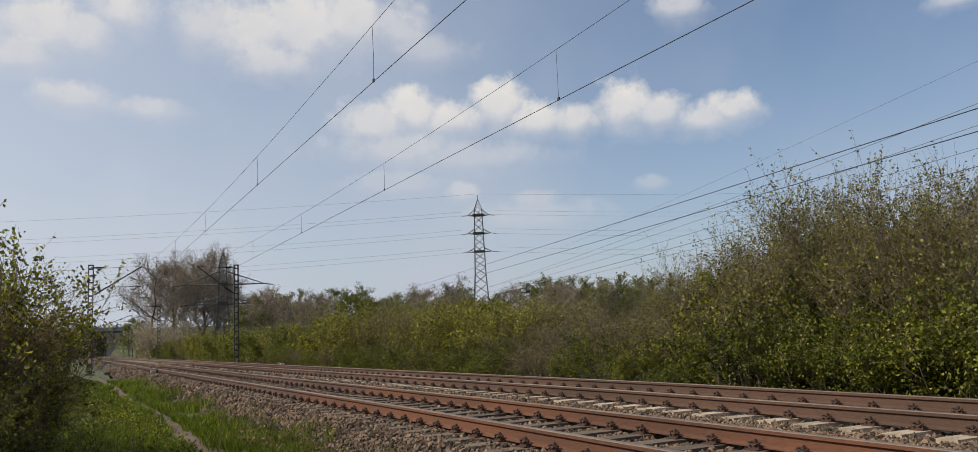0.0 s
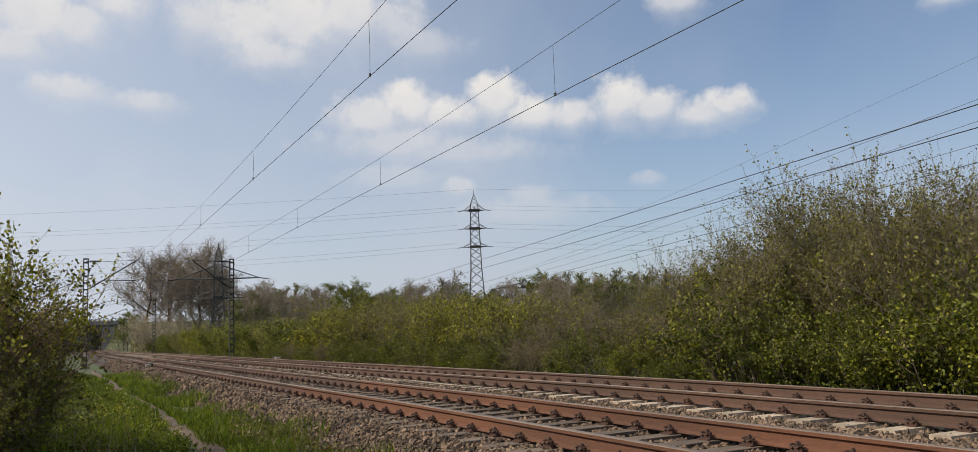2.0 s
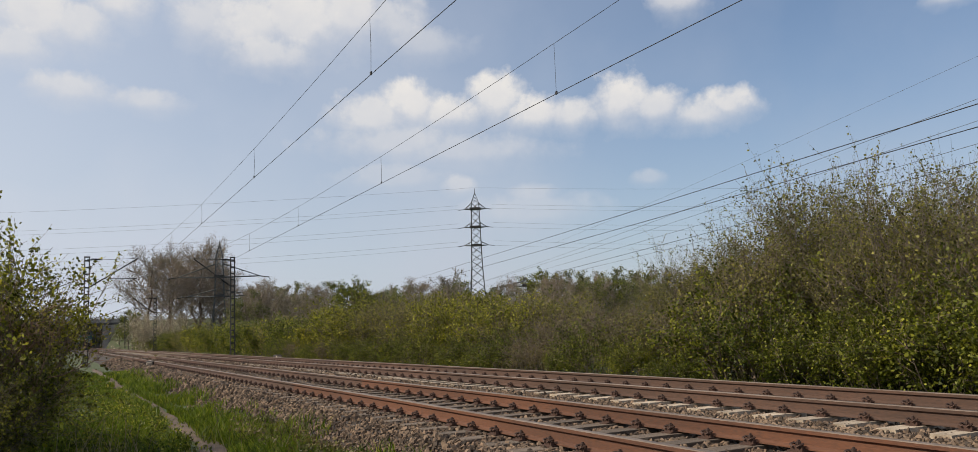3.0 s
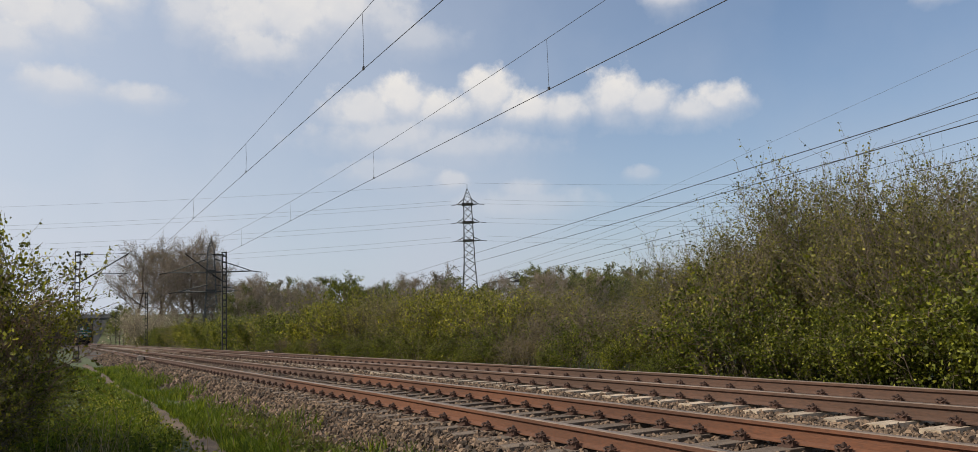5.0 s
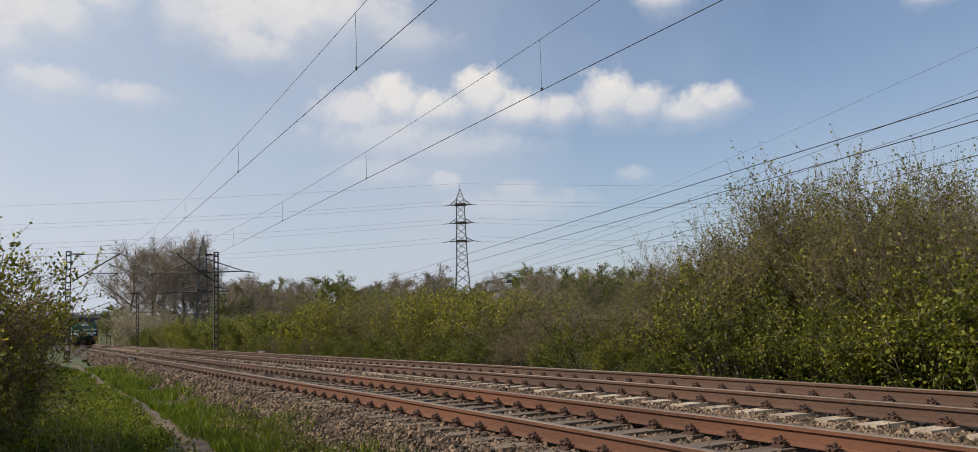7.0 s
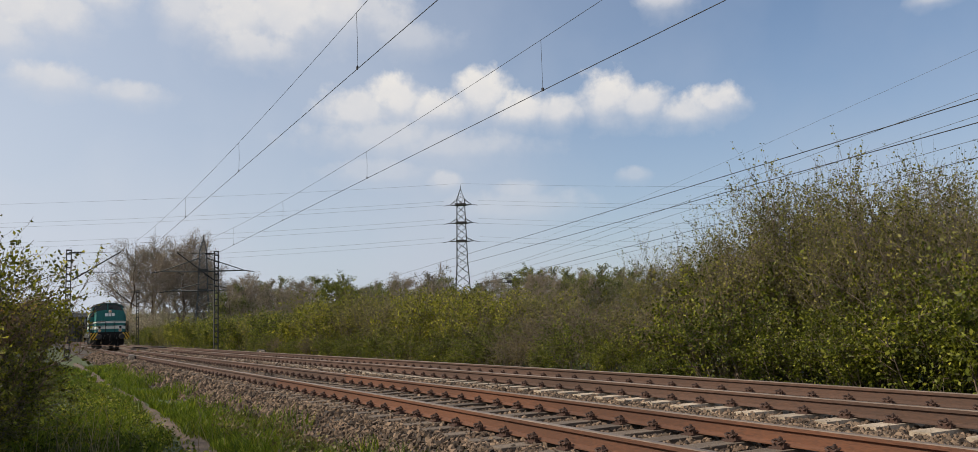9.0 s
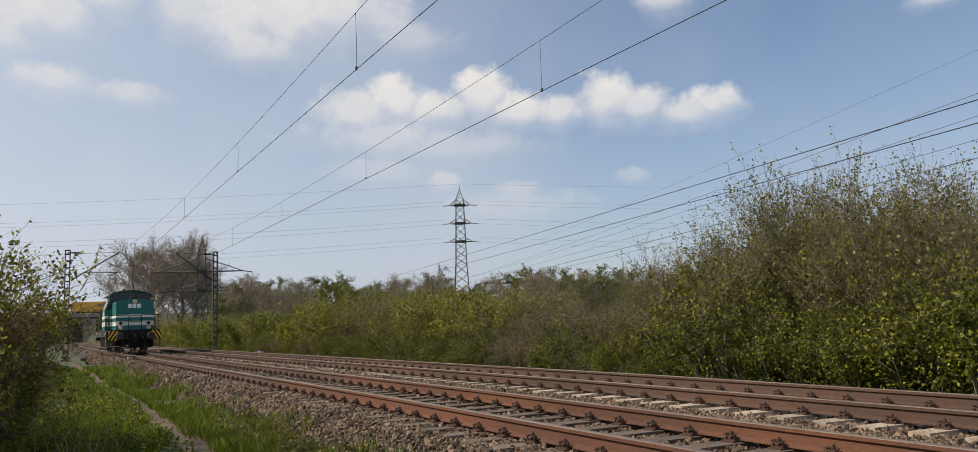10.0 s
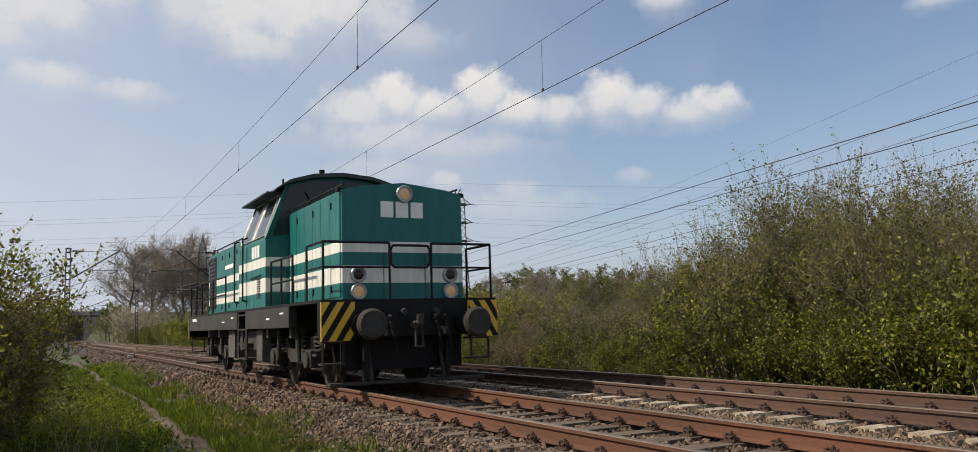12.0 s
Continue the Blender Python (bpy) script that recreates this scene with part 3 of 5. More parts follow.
def shrub(name, seed, height, radius, stems, kids, leaves, leaf, leaf_material, twig_material, label, low=0.0, thin_top=0.0, jitter=0.05, lift=0.05, spread=0.95, category="bush", thin=0.005):
    """A many-stemmed bush: stems and twigs, and a coat of small leaves along them."""
    rng = np.random.default_rng(seed)
    out, twigs = [], []
    for i in range(stems):
        a = rng.uniform(0, 2 * np.pi)
        b = radius * math.sqrt(rng.uniform(0.0, 0.5))
        lean = rng.uniform(0.1, 0.75)
        d = np.array([math.cos(a) * lean, math.sin(a) * lean, 1.0])
        d /= np.linalg.norm(d)
        grow(rng, out, twigs, np.array([math.cos(a) * b, math.sin(a) * b, -0.1]), d, height * rng.uniform(0.62, 0.95), 0.016 + 0.004 * height, 0, len(kids), kids, spread, lift, 0.13, thin)
    top = np.percentile(np.concatenate([q[0][:, 2] for q in out]), 99)
    k = height / top
    out = [(q * k, r * k) for q, r in out]
    twigs = [q * k for q in twigs]
    thing = new(name)
    tagged(thing, label, category)
    v, f = tube_arrays(out, 3)
    part("branchwork", arrays_mesh("branchwork", v, f, twig_material), parent=thing)
    pick = rng.integers(0, len(twigs), leaves)
    u = rng.random(leaves) * 2.98
    allp = np.array([t[:4] for t in twigs])
    k = u.astype(int)
    where = allp[pick, k] + (allp[pick, k + 1] - allp[pick, k]) * (u - k)[:, None] + rng.normal(size=(leaves, 3)) * jitter
    if low:
        m = int(leaves * low)
        a = rng.uniform(0, 2 * np.pi, m)
        rr = radius * np.sqrt(rng.uniform(0.25, 1.25, m))
        where[:m] = np.stack([np.cos(a) * rr, np.sin(a) * rr, rng.uniform(0.02, 0.62, m) ** 1.2 * height], 1)
        clump = np.array([noise.noise(Vector(w * 1.6)) for w in where[:m]])
        where[:m][clump < -0.12] = where[m:m + (clump < -0.12).sum()] + rng.normal(size=((clump < -0.12).sum(), 3)) * 0.1
    if thin_top:
        where = where[(where[:, 2] < height * 0.55) | (rng.random(len(where)) > thin_top)]
    where = where[where[:, 2] > 0.0]
    v, q = leaf_arrays(rng, where, leaf, 0.3)
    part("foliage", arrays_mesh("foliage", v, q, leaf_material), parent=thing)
    return thing


def tree(name, seed, height, crown, kids, leaves, leaf, leaf_material, twig_material, label, clear=0.3, lift=0.03, thin=0.012):
    """A tree: tapered trunk, limbs and twigs, with leaves or none."""
    rng = np.random.default_rng(seed)
    out, twigs = [], []
    n = 7
    trunk = np.cumsum(np.concatenate([[[0, 0, -0.2]], np.concatenate([rng.normal(size=(n - 1, 2)) * 0.022 * height, np.full((n - 1, 1), height * 0.86 / (n - 1))], 1)]), 0)
    out.append((trunk, np.linspace(height * 0.017, height * 0.004, n)))
    for i in range(kids[0]):
        f = clear + (1 - clear) * (i + rng.random()) / kids[0]
        j = min(int(f * (n - 1)), n - 2)
        at = trunk[j] + (trunk[j + 1] - trunk[j]) * (f * (n - 1) - j)
        a = i * 2.4 + rng.uniform(-0.5, 0.5)
        d = np.array([math.cos(a), math.sin(a), rng.uniform(0.45, 1.1)])
        d /= np.linalg.norm(d)
        grow(rng, out, twigs, at, d, crown * (1.25 - 0.75 * f) * rng.uniform(0.75, 1.15), height * 0.007, 1, len(kids), kids, 0.8, lift, 0.12, thin)
    k = height / np.percentile(np.concatenate([q[0][:, 2] for q in out]), 99)
    out = [(q * k, r * k) for q, r in out]
    twigs = [q * k for q in twigs]
    thing = new(name)
    tagged(thing, label, "tree")
    v, f = tube_arrays(out[:1], 8)
    part("trunk", arrays_mesh("trunk", v, f, M_bark), parent=thing)
    v, f = tube_arrays(out[1:], 3)
    part("limbwork", arrays_mesh("limbwork", v, f, twig_material), parent=thing)
    if leaves:
        allp = np.array([t[:4] for t in twigs])
        pick = rng.integers(0, len(twigs), leaves)
        u = rng.random(leaves) * 2.98
        k = u.astype(int)
        where = allp[pick, k] + (allp[pick, k + 1] - allp[pick, k]) * (u - k)[:, None] + rng.normal(size=(leaves, 3)) * 0.018 * height
        v, q = leaf_arrays(rng, where, leaf, 0.2)
        part("crown", arrays_mesh("crown", v, q, leaf_material), parent=thing)
    return thing


def set_out(models, spots):
    """Copies of the models at spots of (kind, x, y, turn, scale); the first of each kind is the model itself."""
    used = set()
    for kind, x, y, turn, s in spots:
        z = zt(y) - 0.60 + (0.1 if x > 13 else 0.0)
        m = pose(x, y, z, 0, 0, turn) @ Matrix.Diagonal((s, s, s, 1))
        ob = models[kind]
        if kind not in used:
            used.add(kind)
            ob.matrix_basis = m
        else:
            c = copy_thing(ob, pose(x, y, z, 0, 0, turn))
            c.scale = (s, s, s * random.uniform(0.92, 1.08))


def build_grass(rng):
    """Blades of spring grass on the verge, with the path left bare."""
    n = 120000
    y = 7.5 + 42 * rng.random(n) ** 1.7
    x = rng.uniform(-3.5, 3.55, n)
    h = 0.10 + 0.16 * rng.random(n)
    patch = np.array([noise.noise(Vector((a * 0.9, b * 0.5, 5.0))) for a, b in zip(x, y)])
    path = np.abs(x - 2.02 - 0.10 * np.sin(y * 0.35)) < 0.13 + 0.05 * np.sin(y * 2.1)
    keep = ~path & (patch > -0.32) & ((x < 3.0) | (rng.random(n) < 0.25)) & ((x < 2.55) | (patch > -0.05))
    x, y, h, patch = x[keep], y[keep], h[keep] * (1 + 0.9 * patch[keep]), patch[keep]
    n = len(x)
    z = np.where(y > 12, -0.004 * (y - 12), 0) - 0.64 + np.where(x > 2.8, (x - 2.8) * 0.25, 0)
    a = rng.uniform(0, 2 * np.pi, n)
    w = 0.0042 + 0.00035 * y
    lean = rng.uniform(0.1, 0.8, n) * h
    b = a + rng.uniform(-1, 1, n)
    p = np.stack([x, y, z], 1)
    side = np.stack([np.cos(a) * w, np.sin(a) * w, np.zeros(n)], 1)
    mid = p + np.stack([np.cos(b) * lean * 0.35, np.sin(b) * lean * 0.35, h * 0.62], 1)
    tip = p + np.stack([np.cos(b) * lean, np.sin(b) * lean, h], 1)
    V = np.stack([p - side, p + side, mid + side * 0.7, mid - side * 0.7, tip], 1).reshape(-1, 3)
    i = np.arange(n)[:, None] * 5
    F = np.concatenate([i + np.array([[0, 1, 2]]), i + np.array([[0, 2, 3]]), i + np.array([[3, 2, 4]])], 0)
    ob = new("grass", arrays_mesh("grass", V, F, L_grass))
    return tagged(ob, "fresh green spring grass along a trodden path", "grass", kind="stuff")


def build_weeds(rng, name, x0, x1, y0, y1, count, height, leaf, material, label, per=14):
    """Low broad-leaved weeds: leaves up short stems."""
    cx, cy = rng.uniform(x0, x1, count), rng.uniform(y0, y1, count)
    hh = height * rng.uniform(0.4, 1.2, count)
    k = np.repeat(np.arange(count), per)
    f = rng.random(len(k))
    base = np.where(cy > 12, -0.004 * (cy - 12), 0) - 0.6
    where = np.stack([cx[k] + rng.normal(size=len(k)) * 0.05, cy[k] + rng.normal(size=len(k)) * 0.05, base[k] + f * hh[k]], 1)
    v, q = leaf_arrays(rng, where, leaf, 0.4)
    return tagged(new(name, arrays_mesh(name, v, q, material)), label, "weeds", kind="stuff")


def build_stalks(rng):
    """Dry stalks left from last year, in the grass and before the near bush."""
    lines = []
    for cx, cy, n, h in ((0.55, 10.6, 26, 0.75), (0.1, 11.0, 22, 0.6), (2.55, 13.6, 7, 0.55), (2.75, 11.7, 6, 0.5), (1.2, 12.2, 10, 0.35), (3.1, 10.4, 10, 0.3)):
        for i in range(n):
            p = np.array([cx + rng.normal() * 0.28, cy + rng.normal() * 0.4, -0.62])
            d = np.array([rng.normal() * 0.25, rng.normal() * 0.25, 1.0])
            hh = h * rng.uniform(0.5, 1.2)
            lines.append(([p, p + d * hh * 0.5, p + d * hh + rng.normal(size=3) * 0.06], [0.005, 0.004, 0.002]))
    v, f = tube_arrays(lines, 3)
    return tagged(new("dry_stalks", arrays_mesh("dry_stalks", v, f, L_dead)), "pale dry stalks standing in the grass", "stalks", kind="stuff")


def build_sprig(name, starts, ends, leaves, label, material, seed):
    """Loose branches from starts to ends, with a few leaves near their tips."""
    rng = np.random.default_rng(seed)
    thing = new(name)
    tagged(thing, label, "branch")
    where = []
    for a, b in zip(starts, ends):
        a, b = np.array(a), np.array(b)
        f = np.linspace(0, 1, 7)[:, None]
        p = a + (b - a) * f + rng.normal(size=(7, 3)) * 0.035 * f + np.array([0, 0, 0.18]) * f * (1 - f)
        v, q = tube_arrays([(p, np.linspace(0.011, 0.003, 7))], 4)
        part("twig", arrays_mesh("twig", v, q, M_twig), parent=thing)
        where.append(p[rng.integers(3, 7, leaves)] + rng.normal(size=(leaves, 3)) * 0.045)
    if leaves:
        v, q = leaf_arrays(rng, np.concatenate(where), 0.06, 0.2)
        part("foliage", arrays_mesh("foliage", v, q, material), parent=thing)
    return thing


# ---- the railway's masts and wires ----
def lattice(bm, w0, w1, z0, z1, panels, leg, brace, cross=True):
    """A square lattice tower, w0 wide at its foot and w1 at its top."""
    hs = [z0 + (z1 - z0) * i / panels for i in range(panels + 1)]
    ws = [w0 + (w1 - w0) * i / panels for i in range(panels + 1)]
    cs = ((-1, -1), (1, -1), (1, 1), (-1, 1))
    for k in range(4):
        a, b = cs[k], cs[(k + 1) % 4]
        bm_rod(bm, (a[0] * w0 / 2, a[1] * w0 / 2, z0), (a[0] * w1 / 2, a[1] * w1 / 2, z1), leg, 4)
        for i in range(panels):
            p0 = (a[0] * ws[i] / 2, a[1] * ws[i] / 2, hs[i])
            p1 = (b[0] * ws[i + 1] / 2, b[1] * ws[i + 1] / 2, hs[i + 1])
            q0 = (b[0] * ws[i] / 2, b[1] * ws[i] / 2, hs[i])
            q1 = (a[0] * ws[i + 1] / 2, a[1] * ws[i + 1] / 2, hs[i + 1])
            if cross:
                bm_rod(bm, p0, p1, brace, 3)
                bm_rod(bm, q0, q1, brace, 3)
            else:
                bm_rod(bm, q1, p1, brace, 4)
    return bm


def contact_mast(x, y, reach, label):
    """A batten mast with a hinged bracket that reaches over its track."""
    mast = new("catenary_mast")
    tagged(mast, label, "mast", group="catenary masts")
    mast.matrix_basis = pose(x, y, zt(y))
    s = 1 if reach > 0 else -1
    bm = bmesh.new()
    for q in (-1, 1):
        bm_box(bm, q * 0.15 - 0.035, q * 0.15 + 0.035, -0.10, 0.10, -0.7, 7.3)
    for i in range(16):
        z = -0.3 + i * 0.49
        bm_box(bm, -0.15, 0.15, -0.108, -0.096, z - 0.05, z + 0.05)
        bm_box(bm, -0.15, 0.15, 0.096, 0.108, z - 0.05, z + 0.05)
    part("post", bm, M_steel, mast)
    part("cap", box(-0.2, 0.2, -0.13, 0.13, 7.28, 7.36, 0.01), M_steel, mast)
    part("foundation", box(-0.35, 0.35, -0.35, 0.35, -0.75, -0.45, 0.03), M_conc, mast)
    part("feeder_arm", pipe([(0, 0, 7.16), (s * 0.75, 0, 7.16), (s * 1.0, 0, 7.13)], 0.035), M_steel, mast)
    part("bracket_stay", pipe([(s * 0.18, 0, 5.12), (reach, 0, 7.22)], 0.042), M_steel, mast)
    part("top_stay", rod((s * 0.18, 0, 7.08), (reach, 0, 7.24), 0.016, 5), M_steel, mast)
    part("steady_arm", pipe([(s * 0.95, 0, 5.72), (reach * 0.98, 0, 5.74), (reach * 0.82, 0, 5.5)], 0.024), M_steel, mast)
    for a, b in (((s * 0.35, 0, 5.24), (s * 0.85, 0, 5.58)), ((s * 0.3, 0, 7.16), (s * 0.8, 0, 7.16))):
        bm = bmesh.new()
        A, B = Vector(a), Vector(b)
        for i in range(6):
            p = A + (B - A) * (i / 5)
            bm_rod(bm, p, p + (B - A).normalized() * 0.05, 0.075, 8)
        bm_rod(bm, A, B, 0.03, 6)
        part("insulator", bm, M_black, mast)
    return mast


def wire_mesh(lines, r, material, sides=4):
    v, f = tube_arrays([(p, np.full(len(p), r)) for p in lines], sides)
    return arrays_mesh("wire", v, f, material)


def messenger_z(y):
    if y < 68:
        return 6.28 + 0.94 * ((y - 32) / 36) ** 2
    k = (y - 68) / 60 % 1.0
    return 6.2 + 1.02 * (2 * k - 1) ** 2


def contact_x(y, side):
    knots = [(-40, 0.3), (-4, -0.25), (68, 0.05), (128, -0.3), (188, 0.3), (248, -0.3), (300, 0.2)]
    return side + float(np.interp(y, [k[0] for k in knots], [k[1] for k in knots]))


def build_overhead(x, off, label):
    thing = new("overhead_line")
    tagged(thing, label, "overhead wires", group="overhead lines")
    ys = [-36 + 4 * i for i in range(84)]
    part("contact_wire", wire_mesh([[(contact_x(y, x) + off, y, zt(y) + 5.5) for y in ys]], 0.0085, M_wire), parent=thing)
    part("messenger_wire", wire_mesh([[(contact_x(y, x) + off, y, zt(y) + messenger_z(y)) for y in ys]], 0.006, M_wire), parent=thing)
    for y in [-6, 4] + [13.8 + 10.3 * i for i in range(22)]:
        if abs((y - 68) % 60) < 3:
            continue
        cx = contact_x(y, x) + off
        part("dropper", wire_mesh([[(cx, y, zt(y) + 5.5), (cx + 0.02, y + 0.03, zt(y) + (5.5 + messenger_z(y)) / 2), (cx, y, zt(y) + messenger_z(y))]], 0.0045, M_wire), parent=thing)
        part("clamp", box(cx - 0.012, cx + 0.012, y - 0.03, y + 0.03, zt(y) + 5.49, zt(y) + 5.55), M_wire, thing)
    return thing


# ---- pylons and long-distance conductors ----
def arm(bm, z, half, depth, w, s):
    for q in (-1, 1):
        bm_rod(bm, (s * w / 2, q * w / 2, z), (s * half, 0, z + 0.1), 0.10, 4)
        bm_rod(bm, (s * w / 2, q * w / 2, z + depth), (s * half, 0, z + 0.15), 0.07, 4)
    for i in range(1, 5):
        f = i / 5
        bm_rod(bm, (s * (w / 2 + (half - w / 2) * f), 0, z), (s * (w / 2 + (half - w / 2) * (f - 0.1)), 0, z + depth * (1 - f)), 0.04, 3)
    return bm


def pylon(x, y, turn, height, foot, top, arms, label, peak=3.0):
    p = new("power_pylon")
    tagged(p, label, "pylon", group="pylons")
    p.matrix_basis = pose(x, y, zt(y) - 0.62, 0, 0, turn)
    bm = bmesh.new()
    lattice(bm, foot, (foot + top) / 2 * 0.8, 0, height * 0.45, 7, 0.028 * foot, 0.014 * foot)
    lattice(bm, (foot + top) / 2 * 0.8, top, height * 0.45, height - peak, 9, 0.025 * foot, 0.0125 * foot)
    part("tower", bm, M_galv, p)
    bm = lattice(bmesh.new(), top, 0.25, height - peak, height - peak * 0.35, 3, 0.07, 0.04)
    part("peak", bm_rod(bm, (0, 0, height - peak * 0.36), (0, 0, height), 0.10, 5, 0.05), M_galv, p)
    for z, half, depth in arms:
        for s in (-1, 1):
            part("crossarm", arm(bmesh.new(), z, half, depth, top * 1.1, s), M_galv, p)
        part("platform", box(-top * 0.75, top * 0.75, -top * 0.75, top * 0.75, z - 0.1, z + 0.35), M_steel, p)
        for s in (-1, 1):
            bm = bmesh.new()
            for i in range(5):
                bm_rod(bm, (s * (half + 0.35 * i), 0, z + 0.1 - 0.05 * i), (s * (half + 0.35 * i + 0.2), 0, z + 0.08 - 0.05 * i), 0.10, 6)
            bm_rod(bm, (s * half, 0, z + 0.1), (s * (half + 1.8), 0, z - 0.15), 0.05, 4)
            part("insulator", bm, M_steel, p)
    return p


def sag_line(a, b, sag, n=24):
    a, b = np.array(a, float), np.array(b, float)
    f = np.linspace(0, 1, n)[:, None]
    p = a + (b - a) * f
    p[:, 2] -= sag * 4 * f[:, 0] * (1 - f[:, 0])
    return p


def conductor(a, b, sag, r, label, n=24):
    ob = new("power_line", wire_mesh([sag_line(a, b, sag, n)], r, M_wire if r > 0.025 else M_line))
    return tagged(ob, label, "power line", group="long-distance conductors")


# ---- the diesel locomotive; y runs back from the front buffers, z up from the rail ----
def wheelset(r=0.5):
    """Two flanged wheels on an axle, about the axle's own middle."""
    bm = bmesh.new()
    bm_rod(bm, (-1.0, 0, 0), (1.0, 0, 0), 0.09, 12)
    for s in (-1, 1):
        bm_rod(bm, (s * 0.69, 0, 0), (s * 0.72, 0, 0), r + 0.03, 36)
        bm_rod(bm, (s * 0.72, 0, 0), (s * 0.825, 0, 0), r, 36)
        bm_rod(bm, (s * 0.825, 0, 0), (s * 0.85, 0, 0), r * 0.80, 28, r * 0.76)
        bm_rod(bm, (s * 0.85, 0, 0), (s * 0.88, 0, 0), 0.2, 16)
        for k in range(6):
            a = k * math.pi / 3
            bm_rod(bm, (s * 0.85, math.cos(a) * 0.29, math.sin(a) * 0.29), (s * 0.86, math.cos(a) * 0.29, math.sin(a) * 0.29), 0.05, 8)
    return bm


def striped_panel(parent, x0, x1, y, z0, z1, lean, face):
    """A yellow warning plate with slanting black bars."""
    p = part("warning_panel", box(x0, x1, y - 0.02, y + 0.02, z0, z1), M_yellow, parent, "yellow and black striped warning panel")
    h, w = z1 - z0, x1 - x0
    for k in range(-2, 5):
        u = x0 + w * (k * 0.42)
        quad = [(u, z0), (u + w * 0.20, z0), (u + w * 0.20 + lean * h, z1), (u + lean * h, z1)]
        poly = clip_x(quad, x0 + 0.004, x1 - 0.004)
        if len(poly) >= 3:
            part("stripe", prism(poly, "y", y + face * 0.021 - 0.004, y + face * 0.021 + 0.004), M_black, p)
    return p


def clip_x(poly, lo, hi):
    for bound, keep in ((lo, 1), (hi, -1)):
        out = []
        for i in range(len(poly)):
            a, b = poly[i], poly[(i + 1) % len(poly)]
            ina, inb = (a[0] - bound) * keep >= 0, (b[0] - bound) * keep >= 0
            if ina:
                out.append(a)
            if ina != inb:
                f = (bound - a[0]) / (b[0] - a[0])
                out.append((bound, a[1] + f * (b[1] - a[1])))
        poly = out
        if len(poly) < 3:
            return []
    return poly


def headlamp(loco, x, y, z, r, lens, face=-1):
    ring = bmesh.new()
    bm_rod(ring, (x, y, z), (x, y + face * 0.05, z), r, 28)
    for k in range(28):
        a, b = k * math.pi / 14, (k + 1) * math.pi / 14
        bm_rod(ring, (x + r * 0.9 * math.cos(a), y + face * 0.06, z + r * 0.9 * math.sin(a)), (x + r * 0.9 * math.cos(b), y + face * 0.06, z + r * 0.9 * math.sin(b)), r * 0.11, 6)
    lamp = part("headlamp", ring, M_chrome, loco, "round lamp in a bright metal ring")
    bm = bmesh.new()
    bmesh.ops.create_uvsphere(bm, u_segments=20, v_segments=10, radius=r * 0.66, matrix=Matrix.Translation((x, y + face * 0.05, z)) @ Matrix.Diagonal((1, 0.25, 1, 1)))
    part("lens", bm, lens, lamp)


def hood(loco, y0, y1, half, eave, ridge, front):
    """An engine hood with a slightly pitched top, its doors, handles and roof rails."""
    part("hood", prism([(-half, 1.44), (half, 1.44), (half, eave), (half * 0.72, eave + (ridge - eave) * 0.45), (0, ridge), (-half * 0.72, eave + (ridge - eave) * 0.45), (-half, eave)], "y", y0, y1), M_livery, loco, "green engine hood with two white bands")
    n = int((y1 - y0 - 0.1) / 0.46)
    w = (y1 - y0 - 0.12) / n
    for s in (-1, 1):
        for i in range(n):
            a = y0 + 0.06 + i * w
            door = part("engine_door", box(min(s * half, s * (half + 0.018)), max(s * half, s * (half + 0.018)), a + 0.008, a + w - 0.008, 1.50, eave - 0.05, 0.004), M_livery, loco)
            hx = s * (half + 0.025)
            if i % 2 == 0:
                for hz in (eave - 0.26, 1.58):
                    part("door_handle", box(hx - 0.012, hx + 0.012, a + w - 0.09, a + w - 0.05, hz, hz + 0.11), M_black, door)
        if front:
            for z in (1.72, 2.02):
                part("door_latch", box(min(s * half, s * (half + 0.05)), max(s * half, s * (half + 0.05)), y1 - 0.42, y1 - 0.30, z, z + 0.17, 0.02), M_frame, loco)
        rail = [(s * (half - 0.05), y0 + 0.05, eave + 0.10), (s * (half - 0.05), y1 - 0.1, eave + 0.10)]
        bm = pipe(rail, 0.018)
        for k in range(5):
            yy = y0 + 0.1 + (y1 - y0 - 0.3) * k / 4
            bm_rod(bm, (s * (half - 0.05), yy, eave - 0.02), (s * (half - 0.05), yy, eave + 0.10), 0.012, 5)
        part("roof_rail", bm, M_black, loco)


def railing(loco, pts, posts, z0=1.44, z1=2.34, mid=1.95, r=0.021):
    """A walkway railing: top and middle rail along pts, with posts."""
    bm = pipe([(x, y, z1) for x, y in pts], r)
    bm_pipe(bm, [(x, y, mid) for x, y in pts], r * 0.8)
    part("handrail", bm, M_black, loco)
    for x, y in posts:
        part("handrail_post", rod((x, y, z0 - 0.05), (x, y, z1), r * 0.95, 6), M_black, loco)


